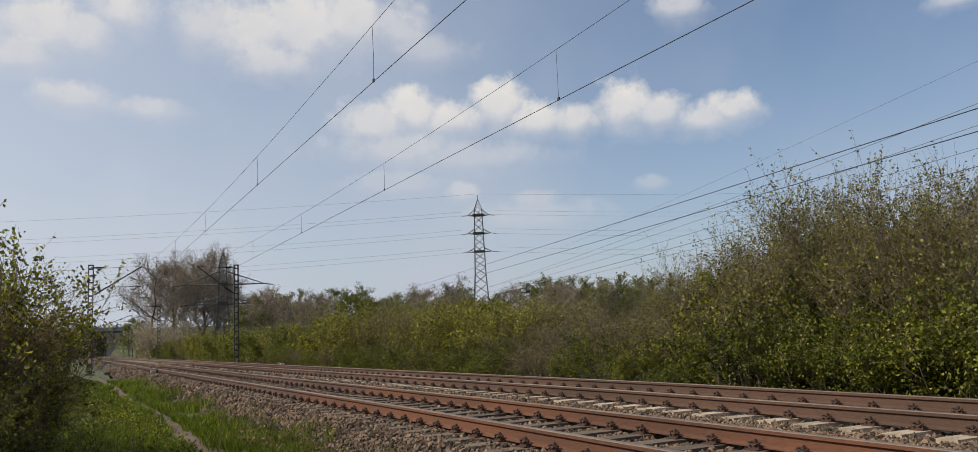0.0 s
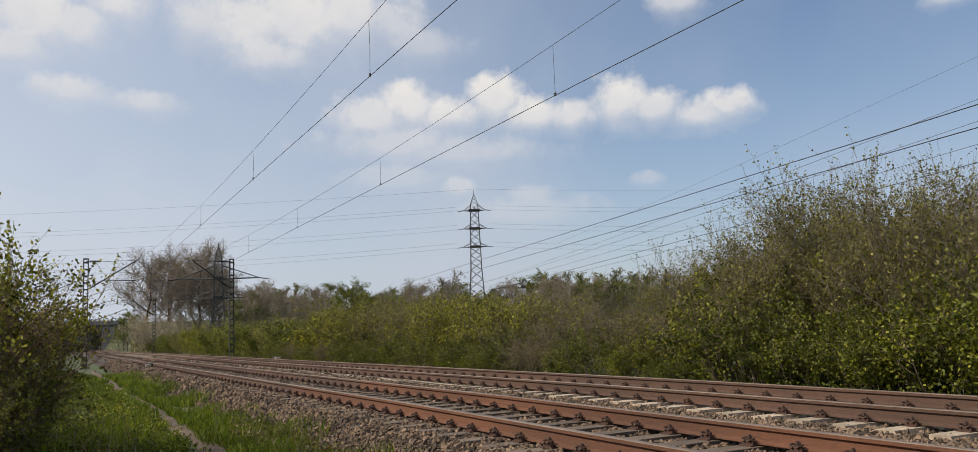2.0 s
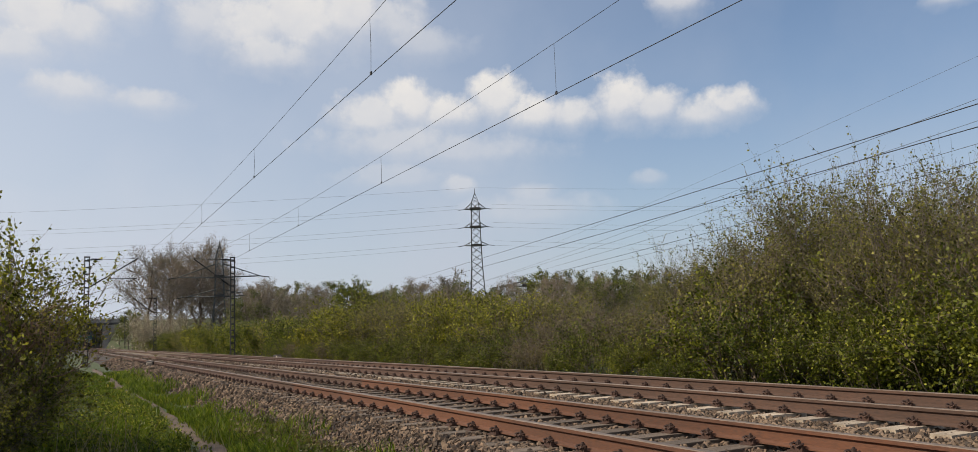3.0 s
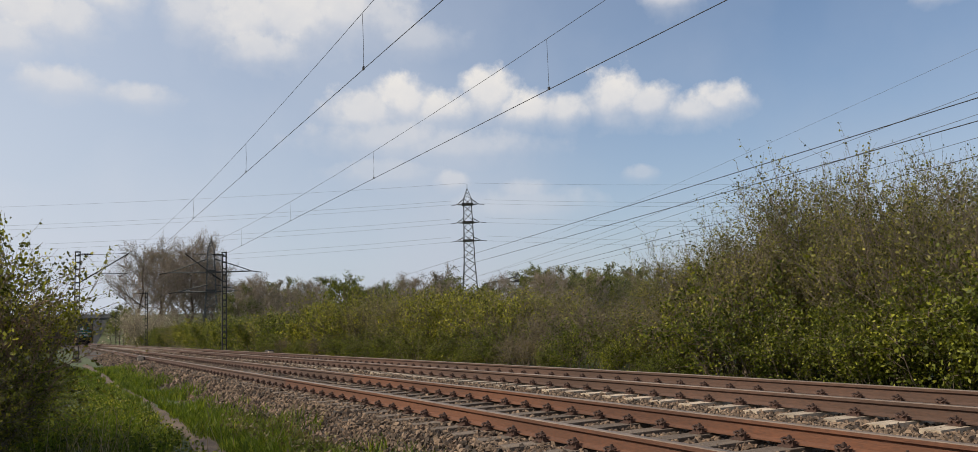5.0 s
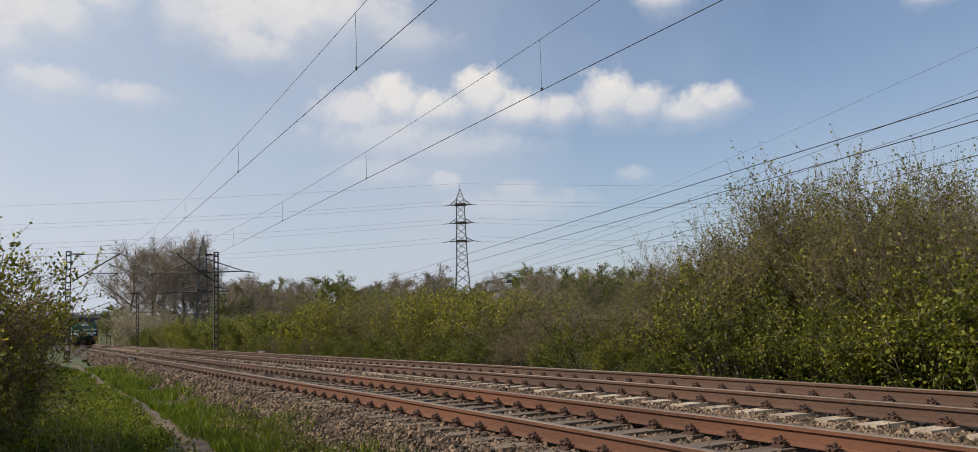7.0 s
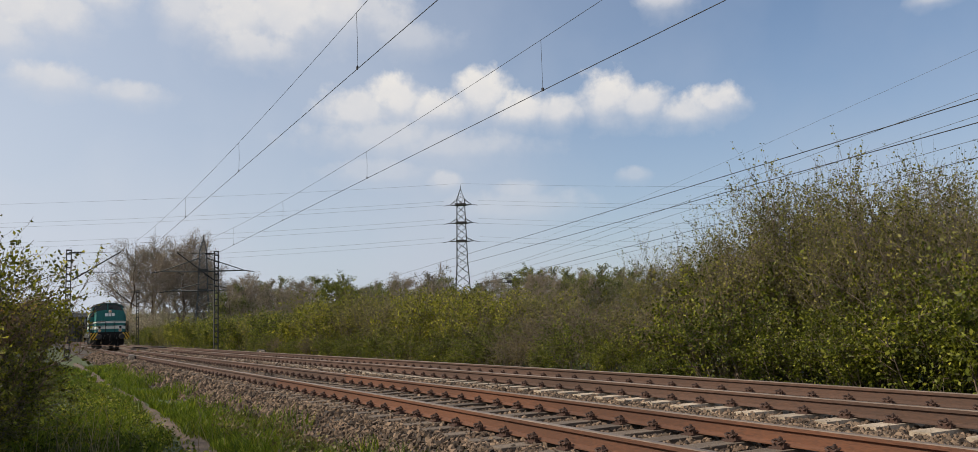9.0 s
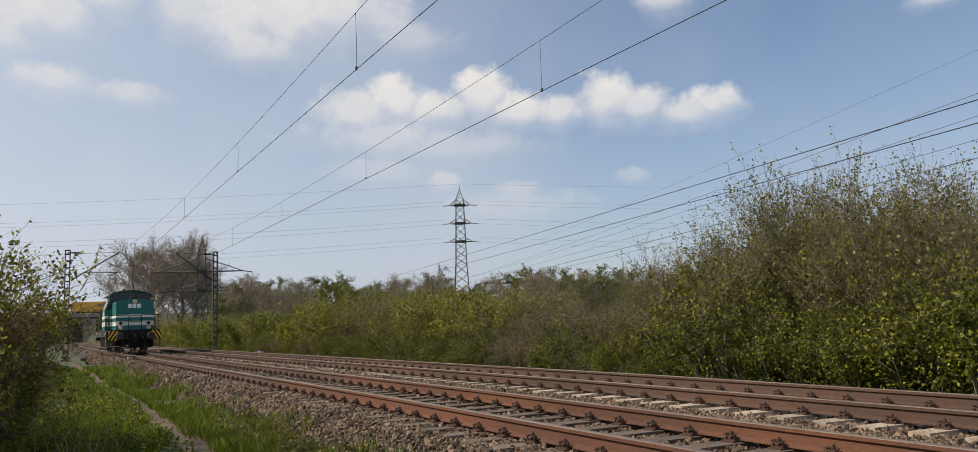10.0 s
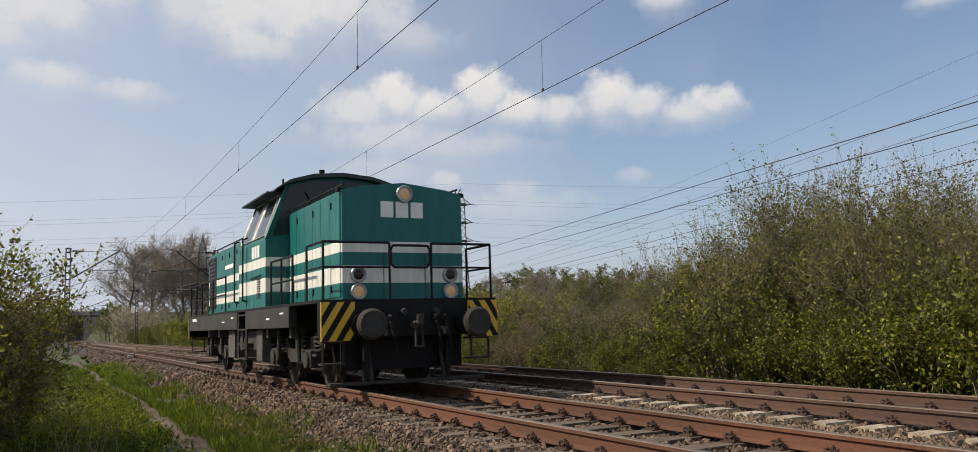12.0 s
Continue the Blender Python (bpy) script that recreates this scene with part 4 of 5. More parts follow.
def end_gear(loco, y, face):
    """Beam, buffers, hook, hoses, steps and guard irons of one end; face -1 at the front."""
    f = -face
    yb = y + f * 0.62
    beam = part("buffer_beam", box(-1.5, 1.5, min(yb, yb + f * 0.16), max(yb, yb + f * 0.16), 0.86, 1.42, 0.01), M_black, loco)
    for s in (-1, 1):
        striped_panel(beam, min(s * 0.97, s * 1.5), max(s * 0.97, s * 1.5), yb - f * 0.03, 0.82, 1.41, 0.62 * (1 if s < 0 else -1), -f)
        bm = rod((s * 0.875, yb, 1.06), (s * 0.875, y + f * 0.10, 1.06), 0.115, 16)
        bm_rod(bm, (s * 0.875, yb, 1.06), (s * 0.875, yb - f * 0.16, 1.06), 0.17, 16)
        buf = part("buffer", bm, M_black, loco)
        bm = rod((s * 0.875, y + f * 0.10, 1.06), (s * 0.875, y + f * 0.05, 1.06), 0.235, 28)
        bm_rod(bm, (s * 0.875, y + f * 0.05, 1.06), (s * 0.875, y, 1.06), 0.235, 28, 0.20)
        part("buffer_head", bm, M_gear, buf)
        bm = rod((s * 0.875, y, 1.06), (s * 0.875, y - f * 0.004, 1.06), 0.14, 24)
        part("worn_ring", bm, M_frame, buf)
        bm = box(s * 0.70 - 0.04, s * 0.70 + 0.04, yb + f * 0.2, yb + f * 0.3, 0.12, 0.9)
        part("rail_guard", bm, M_black, loco)
        for k, zz in enumerate((0.45, 0.78)):
            bm = box(min(s * 1.08, s * 1.42), max(s * 1.08, s * 1.42), yb + f * 0.12, yb + f * 0.40, zz, zz + 0.03)
            part("step", bm, M_gear, loco)
        for hx in (s * 1.42, s * 1.10):
            part("step_hanger", rod((hx, yb + f * 0.15, 0.45), (hx, yb + f * 0.15, 0.9), 0.02, 5), M_gear, loco)
    hook = bmesh.new()
    bm_box(hook, -0.05, 0.05, min(yb, yb - f * 0.30), max(yb, yb - f * 0.30), 0.99, 1.10, 0.02)
    bm_box(hook, -0.045, 0.045, min(yb - f * 0.26, yb - f * 0.36), max(yb - f * 0.26, yb - f * 0.36), 1.02, 1.20, 0.02)
    part("draw_hook", hook, M_gear, loco)
    bm = pipe([(-0.05, yb - f * 0.25, 1.0), (-0.06, yb - f * 0.27, 0.70), (0.06, yb - f * 0.27, 0.70), (0.05, yb - f * 0.25, 1.0)], 0.022)
    part("screw_coupling", bm, M_gear, loco)
    for hx in (-0.42, 0.36, 0.52):
        pts = [(hx, yb, 1.12), (hx, yb - f * 0.14, 1.06), (hx + 0.03, yb - f * 0.20, 0.85), (hx + 0.08, yb - f * 0.16, 0.62)]
        h = part("brake_hose", pipe(pts, 0.024), M_black, loco)
        part("cock", rod((hx, yb - f * 0.05, 1.12), (hx, yb - f * 0.10, 1.19), 0.03, 8), M_gear, h)
    part("pilot_plate", box(-1.05, 1.05, min(yb + f * 0.42, yb + f * 0.46), max(yb + f * 0.42, yb + f * 0.46), 0.34, 0.88), M_black, loco)
    part("guard_bar", box(-1.32, 1.32, min(yb + f * 0.10, yb + f * 0.26), max(yb + f * 0.10, yb + f * 0.26), 0.13, 0.18, 0.01), M_gear, loco)
    for s in (-1, 1):
        part("guard_bracket", rod((s * 0.62, yb + f * 0.18, 0.17), (s * 0.62, yb + f * 0.40, 0.86), 0.035, 6), M_gear, loco)
        part("jumper_socket", rod((s * 0.28 + 0.12, yb, 1.26), (s * 0.28 + 0.12, yb - f * 0.09, 1.24), 0.05, 10), M_gear, loco)
        part("air_cock", pipe([(s * 0.50, yb, 0.98), (s * 0.50, yb - f * 0.12, 0.96), (s * 0.50, yb - f * 0.12, 0.88)], 0.03), M_plate, loco)


def build_loco():
    loco = new("diesel_locomotive")
    tagged(loco, "green diesel locomotive with white bands and striped ends on rails", "locomotive")
    L = 13.94
    # frame and deck
    part("deck", box(-1.5, 1.5, 0.62, L - 0.62, 1.40, 1.45, 0.006), M_black, loco)
    part("main_frame", box(-1.05, 1.05, 0.8, L - 0.8, 1.0, 1.40), M_black, loco)
    for s in (-1, 1):
        a, b = min(s * 1.36, s * 1.5), max(s * 1.36, s * 1.5)
        for y0, y1 in ((2.45, 5.9), (6.75, L - 2.4), (L - 2.4, L - 0.8)):
            sill = part("side_sill", box(a, b, y0 + 0.003, y1 - 0.003, 1.04, 1.405, 0.01), M_frame, loco)
            for k in range(2):
                yy = y0 + 0.35 + k * 1.0
                if yy + 0.3 < y1:
                    part("inscription_bar", box(s * 1.503 - 0.003, s * 1.503 + 0.003, yy, yy + 0.26, 1.28 - k * 0.08, 1.31 - k * 0.08), M_whitep, sill)
        part("inscription_plate", box(s * 1.503 - 0.003, s * 1.503 + 0.003, L - 1.9, L - 1.3, 1.29, 1.36), M_whitep, loco)
        for k in range(4):
            part("step", box(min(s * 1.2, s * 1.48), max(s * 1.2, s * 1.48), 5.95, 6.7, 0.42 + 0.3 * k, 0.45 + 0.3 * k), M_gear, loco)
        for yy in (5.93, 6.72):
            part("ladder_rail", rod((s * 1.46, yy, 0.42), (s * 1.46, yy, 1.4), 0.03, 4), M_frame, loco)
    # hoods
    hood(loco, 0.92, 4.12, 1.05, 3.20, 3.36, True)
    hood(loco, 6.55, 12.75, 1.05, 3.10, 3.24, False)
    part("radiator_grille", box(-1.075, 1.075, 11.55, 12.55, 1.62, 3.0, 0.01), M_black, loco)
    for k in range(12):
        z = 1.70 + k * 0.105
        part("grille_slat", box(-1.085, 1.085, 11.6, 12.5, z, z + 0.03), M_roofgrey, loco)
    part("exhaust_stack", rod((0.3, 3.6, 3.3), (0.3, 3.6, 3.62), 0.07, 12), M_black, loco)
    for s in (-1, 1):
        part("front_seam", box(s * 0.36 - 0.006, s * 0.36 + 0.006, 0.912, 0.922, 1.46, 2.2), M_roofgrey, loco)
    part("lifting_lug", box(-1.12, -1.0, 0.95, 1.03, 3.17, 3.24, 0.01), M_black, loco)
    part("lifting_lug", box(1.0, 1.12, 0.95, 1.03, 3.17, 3.24, 0.01), M_black, loco)
    # cab: straight below the windows, leaning in above them
    zb, zr = 2.72, 3.78
    prof = [(-1.5, 1.45), (1.5, 1.45), (1.5, zb), (1.10, zr), (0.6, 3.92), (0.0, 3.97), (-0.6, 3.92), (-1.10, zr), (-1.5, zb)]
    part("cab", prism(prof, "y", 4.13, 6.54), M_livery, loco, "green cab with wide raked windows")
    roof = [(-1.36, 3.64), (-1.33, 3.69), (-1.06, 3.87), (-0.6, 4.00), (0, 4.05), (0.6, 4.00), (1.06, 3.87), (1.33, 3.69), (1.36, 3.64), (1.11, 3.785), (0.6, 3.925), (0, 3.975), (-0.6, 3.925), (-1.11, 3.785)]
    bm = prism(roof, "y", 3.96, 6.75)
    part("cab_roof", bm, M_roofgrey, loco, "dark curved cab roof with overhanging edges")
    for y, f in ((4.13, -1), (6.54, 1)):
        for s in (-1, 1):
            quad = [(s * 0.05, 3.0), (s * 1.38, 2.78), (s * 1.06, 3.74), (s * 0.58, 3.88), (s * 0.05, 3.92)]
            w = part("cab_window", prism(quad if s > 0 else quad[::-1], "y", y + f * 0.006 - 0.006, y + f * 0.006 + 0.006), M_glass, loco, "dark cab windscreen")
            part("wiper", rod((s * 0.75, y + f * 0.03, 3.66), (s * 0.45, y + f * 0.03, 3.15), 0.012, 4), M_black, w)
    for s in (-1, 1):
        for y0, y1 in ((4.30, 5.25), (5.42, 6.38)):
            bm = bmesh.new()
            vs = []
            for z, off in ((2.80, 0.0), (3.62, 0.0)):
                x = s * (1.5 - (z - zb) * 0.4 / (zr - zb) + 0.012)
                vs.append((x, z))
            q = [bm.verts.new((vs[0][0], y0, vs[0][1])), bm.verts.new((vs[0][0], y1, vs[0][1])), bm.verts.new((vs[1][0], y1 - 0.03, vs[1][1])), bm.verts.new((vs[1][0], y0 + 0.03, vs[1][1]))]
            face = bm.faces.new(q)
            r = bmesh.ops.extrude_face_region(bm, geom=[face])
            for v in r["geom"]:
                if isinstance(v, bmesh.types.BMVert):
                    v.co.x -= s * 0.02
            bmesh.ops.recalc_face_normals(bm, faces=bm.faces)
            w = part("cab_window", bm, M_glass, loco)
            fr = bmesh.new()
            c = [Vector((vs[0][0], y0, vs[0][1])), Vector((vs[0][0], y1, vs[0][1])), Vector((vs[1][0], y1 - 0.03, vs[1][1])), Vector((vs[1][0], y0 + 0.03, vs[1][1]))]
            for i in range(4):
                bm_rod(fr, c[i], c[(i + 1) % 4], 0.022, 4)
            part("window_frame", fr, M_chrome, w)
        part("rain_visor", box(min(s * 1.16, s * 1.46), max(s * 1.16, s * 1.46), 4.2, 6.5, 3.62, 3.65), M_roofgrey, loco)
        part("corner_pillar", rod((s * 1.5, 4.12, zb), (s * 1.10, 4.12, zr), 0.035, 6), M_livery, loco)
        # cab door with long grab rails
        part("cab_door", box(min(s * 1.5, s * 1.512), max(s * 1.5, s * 1.512), 5.75, 6.45, 1.5, 2.72, 0.004), M_livery, loco)
        for yy in (5.68, 6.50):
            part("grab_rail", pipe([(s * 1.51, yy, 1.60), (s * 1.60, yy, 1.62), (s * 1.60, yy, 2.86), (s * 1.50, yy, 2.90)], 0.018), M_black, loco)
        bm = bmesh.new()
        for k in range(9):
            bm_box(bm, min(s * 1.5, s * 1.515), max(s * 1.5, s * 1.515), 4.55, 4.80, 1.62 + k * 0.045, 1.64 + k * 0.045)
        part("louvre", bm, M_frame, loco)
        part("body_rail", rod((s * 1.53, 4.4, 2.06), (s * 1.53, 5.3, 2.03), 0.014, 5), M_black, loco)
        part("cab_vent", box(min(s * 1.12, s * 1.42), max(s * 1.12, s * 1.42), 4.10, 4.12, 1.74, 1.93, 0.004), M_whitep, loco)
        for k in range(3):
            bm = box(min(s * 1.5, s * 1.506), max(s * 1.5, s * 1.506), 4.62 + k * 0.24, 4.80 + k * 0.24, 2.42, 2.66, 0.002)
            part("company_mark", bm, M_whitep, loco, "plain white block of a company mark")
        part("inscription_bar", box(min(s * 1.075, s * 1.082), max(s * 1.075, s * 1.082), 9.3, 10.3, 2.56, 2.66), M_whitep, loco)
    for k in range(3):
        part("company_mark", box(-0.40 + k * 0.262, -0.185 + k * 0.262, 0.908, 0.922, 2.78, 3.04, 0.003), M_whitep, loco, "plain white block of a company mark")
    part("horn", rod((-0.35, 4.3, 3.98), (-0.35, 4.3, 4.14), 0.04, 8, 0.06), M_black, loco)
    part("antenna", rod((-1.15, 4.2, 3.7), (-1.15, 4.2, 3.9), 0.02, 5), M_black, loco)
    # lamps
    for y, f in ((0.92, -1), (12.75, 1)):
        for s in (-1, 1):
            headlamp(loco, s * 0.80, y, 1.58, 0.13, M_lamp if f < 0 else M_dim, f)
            headlamp(loco, s * 0.80, y, 1.85, 0.13, M_dim, f)
            part("lamp_plate", box(s * 0.81 - 0.17, s * 0.81 + 0.17, min(y, y + f * 0.012), max(y, y + f * 0.012), 1.715, 1.975, 0.003), M_whitep, loco)
        headlamp(loco, 0.0, y, 3.17 if f < 0 else 3.04, 0.14, M_lamp if f < 0 else M_dim, f)
    # railings at both ends and along the walkways
    for y, f in ((0.66, 1), (L - 0.66, -1)):
        railing(loco, [(-1.44, y + f * 0.9), (-1.44, y), (-0.36, y)], [(-1.44, y + f * 0.9), (-1.44, y), (-0.36, y)])
        railing(loco, [(0.36, y), (1.44, y), (1.44, y + f * 0.9)], [(0.36, y), (1.44, y + f * 0.9), (1.44, y)])
        gate = pipe([(-0.30, y, 2.30), (-0.34, y, 2.22), (-0.34, y, 2.02), (-0.28, y, 1.95), (0.28, y, 1.95), (0.34, y, 2.02), (0.34, y, 2.22), (0.30, y, 2.30), (-0.30, y, 2.30)], 0.02)
        part("end_gate", gate, M_black, loco)
    for s in (-1, 1):
        railing(loco, [(s * 1.46, 2.35), (s * 1.46, 3.85)], [(s * 1.46, 2.35), (s * 1.46, 3.1), (s * 1.46, 3.85)], z1=2.26, mid=1.85)
        railing(loco, [(s * 1.46, 8.2), (s * 1.46, L - 0.75)], [(s * 1.46, 8.2), (s * 1.46, 9.8), (s * 1.46, 11.4), (s * 1.46, L - 0.75)], z1=2.26, mid=1.85)
    for face, y in ((-1, 0.0), (1, L)):
        end_gear(loco, y, face)
    # fuel tank and bogies
    tank = [(-1.30, 1.0), (-1.34, 0.62), (-1.02, 0.34), (1.02, 0.34), (1.34, 0.62), (1.30, 1.0)]
    part("fuel_tank", prism(tank, "y", 5.55, 8.4), M_gear, loco)
    for s in (-1, 1):
        part("tank_strap", box(min(s * 1.30, s * 1.35), max(s * 1.30, s * 1.35), 6.85, 7.05, 0.6, 1.05), M_frame, loco)
        part("tank_end_plate", box(min(s * 1.30, s * 1.38), max(s * 1.30, s * 1.38), 7.55, 8.25, 0.42, 1.03, 0.015), M_plate, loco, "pale dusty steel plate over the tank's end")
        part("battery_box", box(min(s * 1.05, s * 1.36), max(s * 1.05, s * 1.36), 5.0, 5.5, 0.40, 1.03, 0.02), M_plate, loco)
        for yy in (2.9, 4.6, 9.6, 11.0):
            part("spring_bracket", box(min(s * 1.12, s * 1.34), max(s * 1.12, s * 1.34), yy, yy + 0.16, 0.86, 1.05, 0.02), M_plate, loco)
        part("air_reservoir", rod((s * 1.05, 8.55, 0.75), (s * 1.05, 9.0, 0.75), 0.2, 16), M_gear, loco)
    wheels = []
    for yc in (3.47, L - 3.47):
        part("bogie_bolster", box(-1.0, 1.0, yc - 0.35, yc + 0.35, 0.55, 1.0, 0.02), M_black, loco)
        for s in (-1, 1):
            side = [(yc - 1.85, 0.80), (yc - 1.6, 0.92), (yc - 0.6, 0.86), (yc - 0.35, 0.66), (yc + 0.35, 0.66), (yc + 0.6, 0.86), (yc + 1.6, 0.92), (yc + 1.85, 0.80), (yc + 1.7, 0.66), (yc + 0.7, 0.58), (yc + 0.4, 0.42), (yc - 0.4, 0.42), (yc - 0.7, 0.58), (yc - 1.7, 0.66)]
            bogie = part("bogie_frame", prism(side, "x", min(s * 0.98, s * 1.10), max(s * 0.98, s * 1.10)), M_gear, loco)
            for q in (-1, 1):
                ya = yc + q * 1.15
                part("axle_box", box(min(s * 1.0, s * 1.22), max(s * 1.0, s * 1.22), ya - 0.19, ya + 0.19, 0.36, 0.66, 0.03), M_gear, bogie)
                part("axle_cover", rod((s * 1.20, ya, 0.5), (s * 1.26, ya, 0.5), 0.14, 16), M_frame, bogie)
                for dy in (-0.36, 0.36):
                    bm = bmesh.new()
                    pts = [(s * 1.10 + 0.085 * math.cos(k * 0.9), ya + dy + 0.085 * math.sin(k * 0.9), 0.60 + 0.35 * k / 34) for k in range(35)]
                    bm_pipe(bm, pts, 0.018, 4)
                    part("coil_spring", bm, M_black, bogie)
                    part("spring_seat", box(s * 1.10 - 0.11, s * 1.10 + 0.11, ya + dy - 0.12, ya + dy + 0.12, 0.56, 0.60), M_frame, bogie)
                part("brake_shoe", box(s * 0.75 - 0.05, s * 0.75 + 0.05, ya + q * 0.55 - 0.05, ya + q * 0.55 + 0.05, 0.35, 0.75, 0.02), M_gear, bogie)
                part("sand_pipe", pipe([(s * 1.02, ya + q * 0.7, 0.9), (s * 0.95, ya + q * 0.68, 0.45), (s * 0.78, ya + q * 0.58, 0.12)], 0.022), M_gear, bogie)
                part("damper", rod((s * 1.24, ya - q * 0.45, 0.45), (s * 1.24, ya - q * 0.52, 1.0), 0.045, 10), M_frame, bogie)
        for q in (-1, 1):
            w = part("wheelset", wheelset(), M_gear, loco)
            w.matrix_basis = pose(0, yc + q * 1.15, 0.5)
            wheels.append((w, yc + q * 1.15))
    return loco, wheels


# ---- bridge, embankment and the road traffic on it ----
ROAD_A = Vector((14.0, 270.0, 0.0))
ROAD_WAY = Vector((186.0, -70.0, 0.0)).normalized()
ROAD_SIDE = Vector((-ROAD_WAY.y, ROAD_WAY.x, 0.0))
ROAD_TURN = math.degrees(math.atan2(ROAD_WAY.y, ROAD_WAY.x))
ROAD_Z = 6.3


def build_bridge():
    b = new("road_bridge")
    tagged(b, "grey concrete road bridge over the tracks", "bridge")
    b.matrix_basis = Matrix.Translation(ROAD_A) @ pose(0, 0, 0, 0, 0, ROAD_TURN)
    part("deck", box(-75, 2.0, -7, 7, ROAD_Z - 1.0, ROAD_Z, 0.05), M_bridge, b)
    for s in (-1, 1):
        part("parapet", box(-75, 4.0, s * 7 - 0.2, s * 7 + 0.2, ROAD_Z - 0.35, ROAD_Z + 0.75, 0.03), M_bridge_pale, b, "pale concrete parapet")
        part("edge_beam", box(-75, 2.0, s * 6.4 - 0.4, s * 6.4 + 0.4, ROAD_Z - 1.5, ROAD_Z - 1.0), M_bridge, b)
        for k in range(20):
            part("parapet_post", box(-74.9 + k * 4, -74.8 + k * 4, s * 7 - 0.04, s * 7 + 0.04, ROAD_Z + 0.75, ROAD_Z + 1.25), M_galv, b)
        part("railing", rod((-75, s * 7, ROAD_Z + 1.25), (4, s * 7, ROAD_Z + 1.25), 0.05, 5), M_galv, b)
    part("abutment", box(-0.6, 4.0, -7.2, 7.2, -1.8, ROAD_Z - 1.0, 0.05), M_bridge_pale, b, "pale concrete abutment")
    for x in (-4.2, -15.0, -26.0):
        for y in (-4.5, 0.0, 4.5):
            part("pier", box(x - 0.45, x + 0.45, y - 0.7, y + 0.7, -1.9, ROAD_Z - 1.0, 0.05), M_bridge, b)
    part("side_wall", box(-30.0, -13.5, 8.5, 9.3, -1.9, 3.2, 0.03), M_bridge_pale, b)
    for k in range(6):
        part("wall_pilaster", box(-29.6 + k * 3.0, -29.2 + k * 3.0, 8.3, 8.5, -1.9, 3.2), M_bridge, b)
    return b


def build_embankment():
    V, F = [], []
    prof = [(-26, -1.9), (-13, ROAD_Z - 0.6), (-7.5, ROAD_Z), (7.5, ROAD_Z), (13, ROAD_Z - 0.6), (26, -1.9)]
    n = 112
    for j in range(n):
        s = -300.0 + j * 6.0
        for u, z in prof:
            p = ROAD_A + ROAD_WAY * s + ROAD_SIDE * u
            V.append((p.x, p.y, z + 0.5 * noise.noise(Vector((s * 0.2, u * 0.2, 0))) * (abs(u) > 8)))
    k = len(prof)
    for j in range(n - 1):
        if -75 <= -300.0 + j * 6.0 < 3:
            continue
        for i in range(k - 1):
            F.append((j * k + i, j * k + i + 1, (j + 1) * k + i + 1, (j + 1) * k + i))
    return tagged(new("embankment", mesh_of("embankment", V, F, M_ground, True)), "grown-over earth bank that carries the road", "embankment", kind="structure")


def build_truck(body_material, cab_material, length, label, marks):
    """An articulated lorry; its front at the origin, driving towards +x, wheels on z = 0."""
    t = new("lorry")
    tagged(t, label, "lorry")
    part("trailer_box", box(-3.2 - length, -3.2, -1.27, 1.27, 1.15, 3.95, 0.05), body_material, t)
    part("trailer_frame", box(-3.0 - length, -2.2, -0.6, 0.6, 0.85, 1.15), M_black, t)
    prof = [(-2.3, 0.6), (0.0, 0.6), (0.0, 1.7), (-0.25, 3.0), (-0.6, 3.7), (-2.3, 3.9)]
    bm = prism(prof, "y", -1.24, 1.24)
    cabp = part("cab", bm, cab_material, t)
    part("windscreen", prism([(-0.02, 1.85), (0.0, 1.85), (-0.22, 2.9), (-0.24, 2.9)], "y", -1.1, 1.1), M_glass, cabp)
    for s in (-1, 1):
        part("side_window", box(-1.5, -0.5, s * 1.25 - 0.01, s * 1.25 + 0.01, 1.9, 2.7), M_glass, cabp)
        for x in (-1.0, -4.0, -3.4 - length * 0.72, -3.4 - length * 0.83, -3.4 - length * 0.94):
            part("wheel", rod((x, s * 0.95, 0.5), (x, s * 1.24, 0.5), 0.5, 20), M_tyre, t)
        if marks:
            for k in range(6):
                part("lettering_bar", box(-4.6 - k * 0.75, -4.1 - k * 0.75, s * 1.272 - 0.004, s * 1.272 + 0.004, 2.6, 3.3), M_bluegrey, t)
    return t

# conductors over the bushes: two ends, sag, radius
RIGHT_WIRES = [
    ((142.9, 372.7, 22.5), (35.3, -58.9, 13.8), 0.0, 0.042),
    ((122.1, 289.2, 18.4), (41.2, -35.2, 13.1), 0.3, 0.04),
    ((114.6, 259.0, 12.6), (43.3, -26.9, 18.4), 1.4, 0.02),
    ((112.3, 249.8, 12.9), (44.0, -24.1, 16.0), 1.1, 0.02),
    ((104.4, 218.2, 11.4), (46.3, -15.0, 13.5), 0.2, 0.02),
    ((98.0, 192.4, 10.4), (48.1, -7.5, 12.0), 0.1, 0.03),
    ((92.6, 170.9, 9.9), (49.7, -1.4, 11.0), 0.1, 0.02),
    ((84.0, 136.4, 16.4), (51.8, 7.0, 20.5), 0.5, 0.012),
]


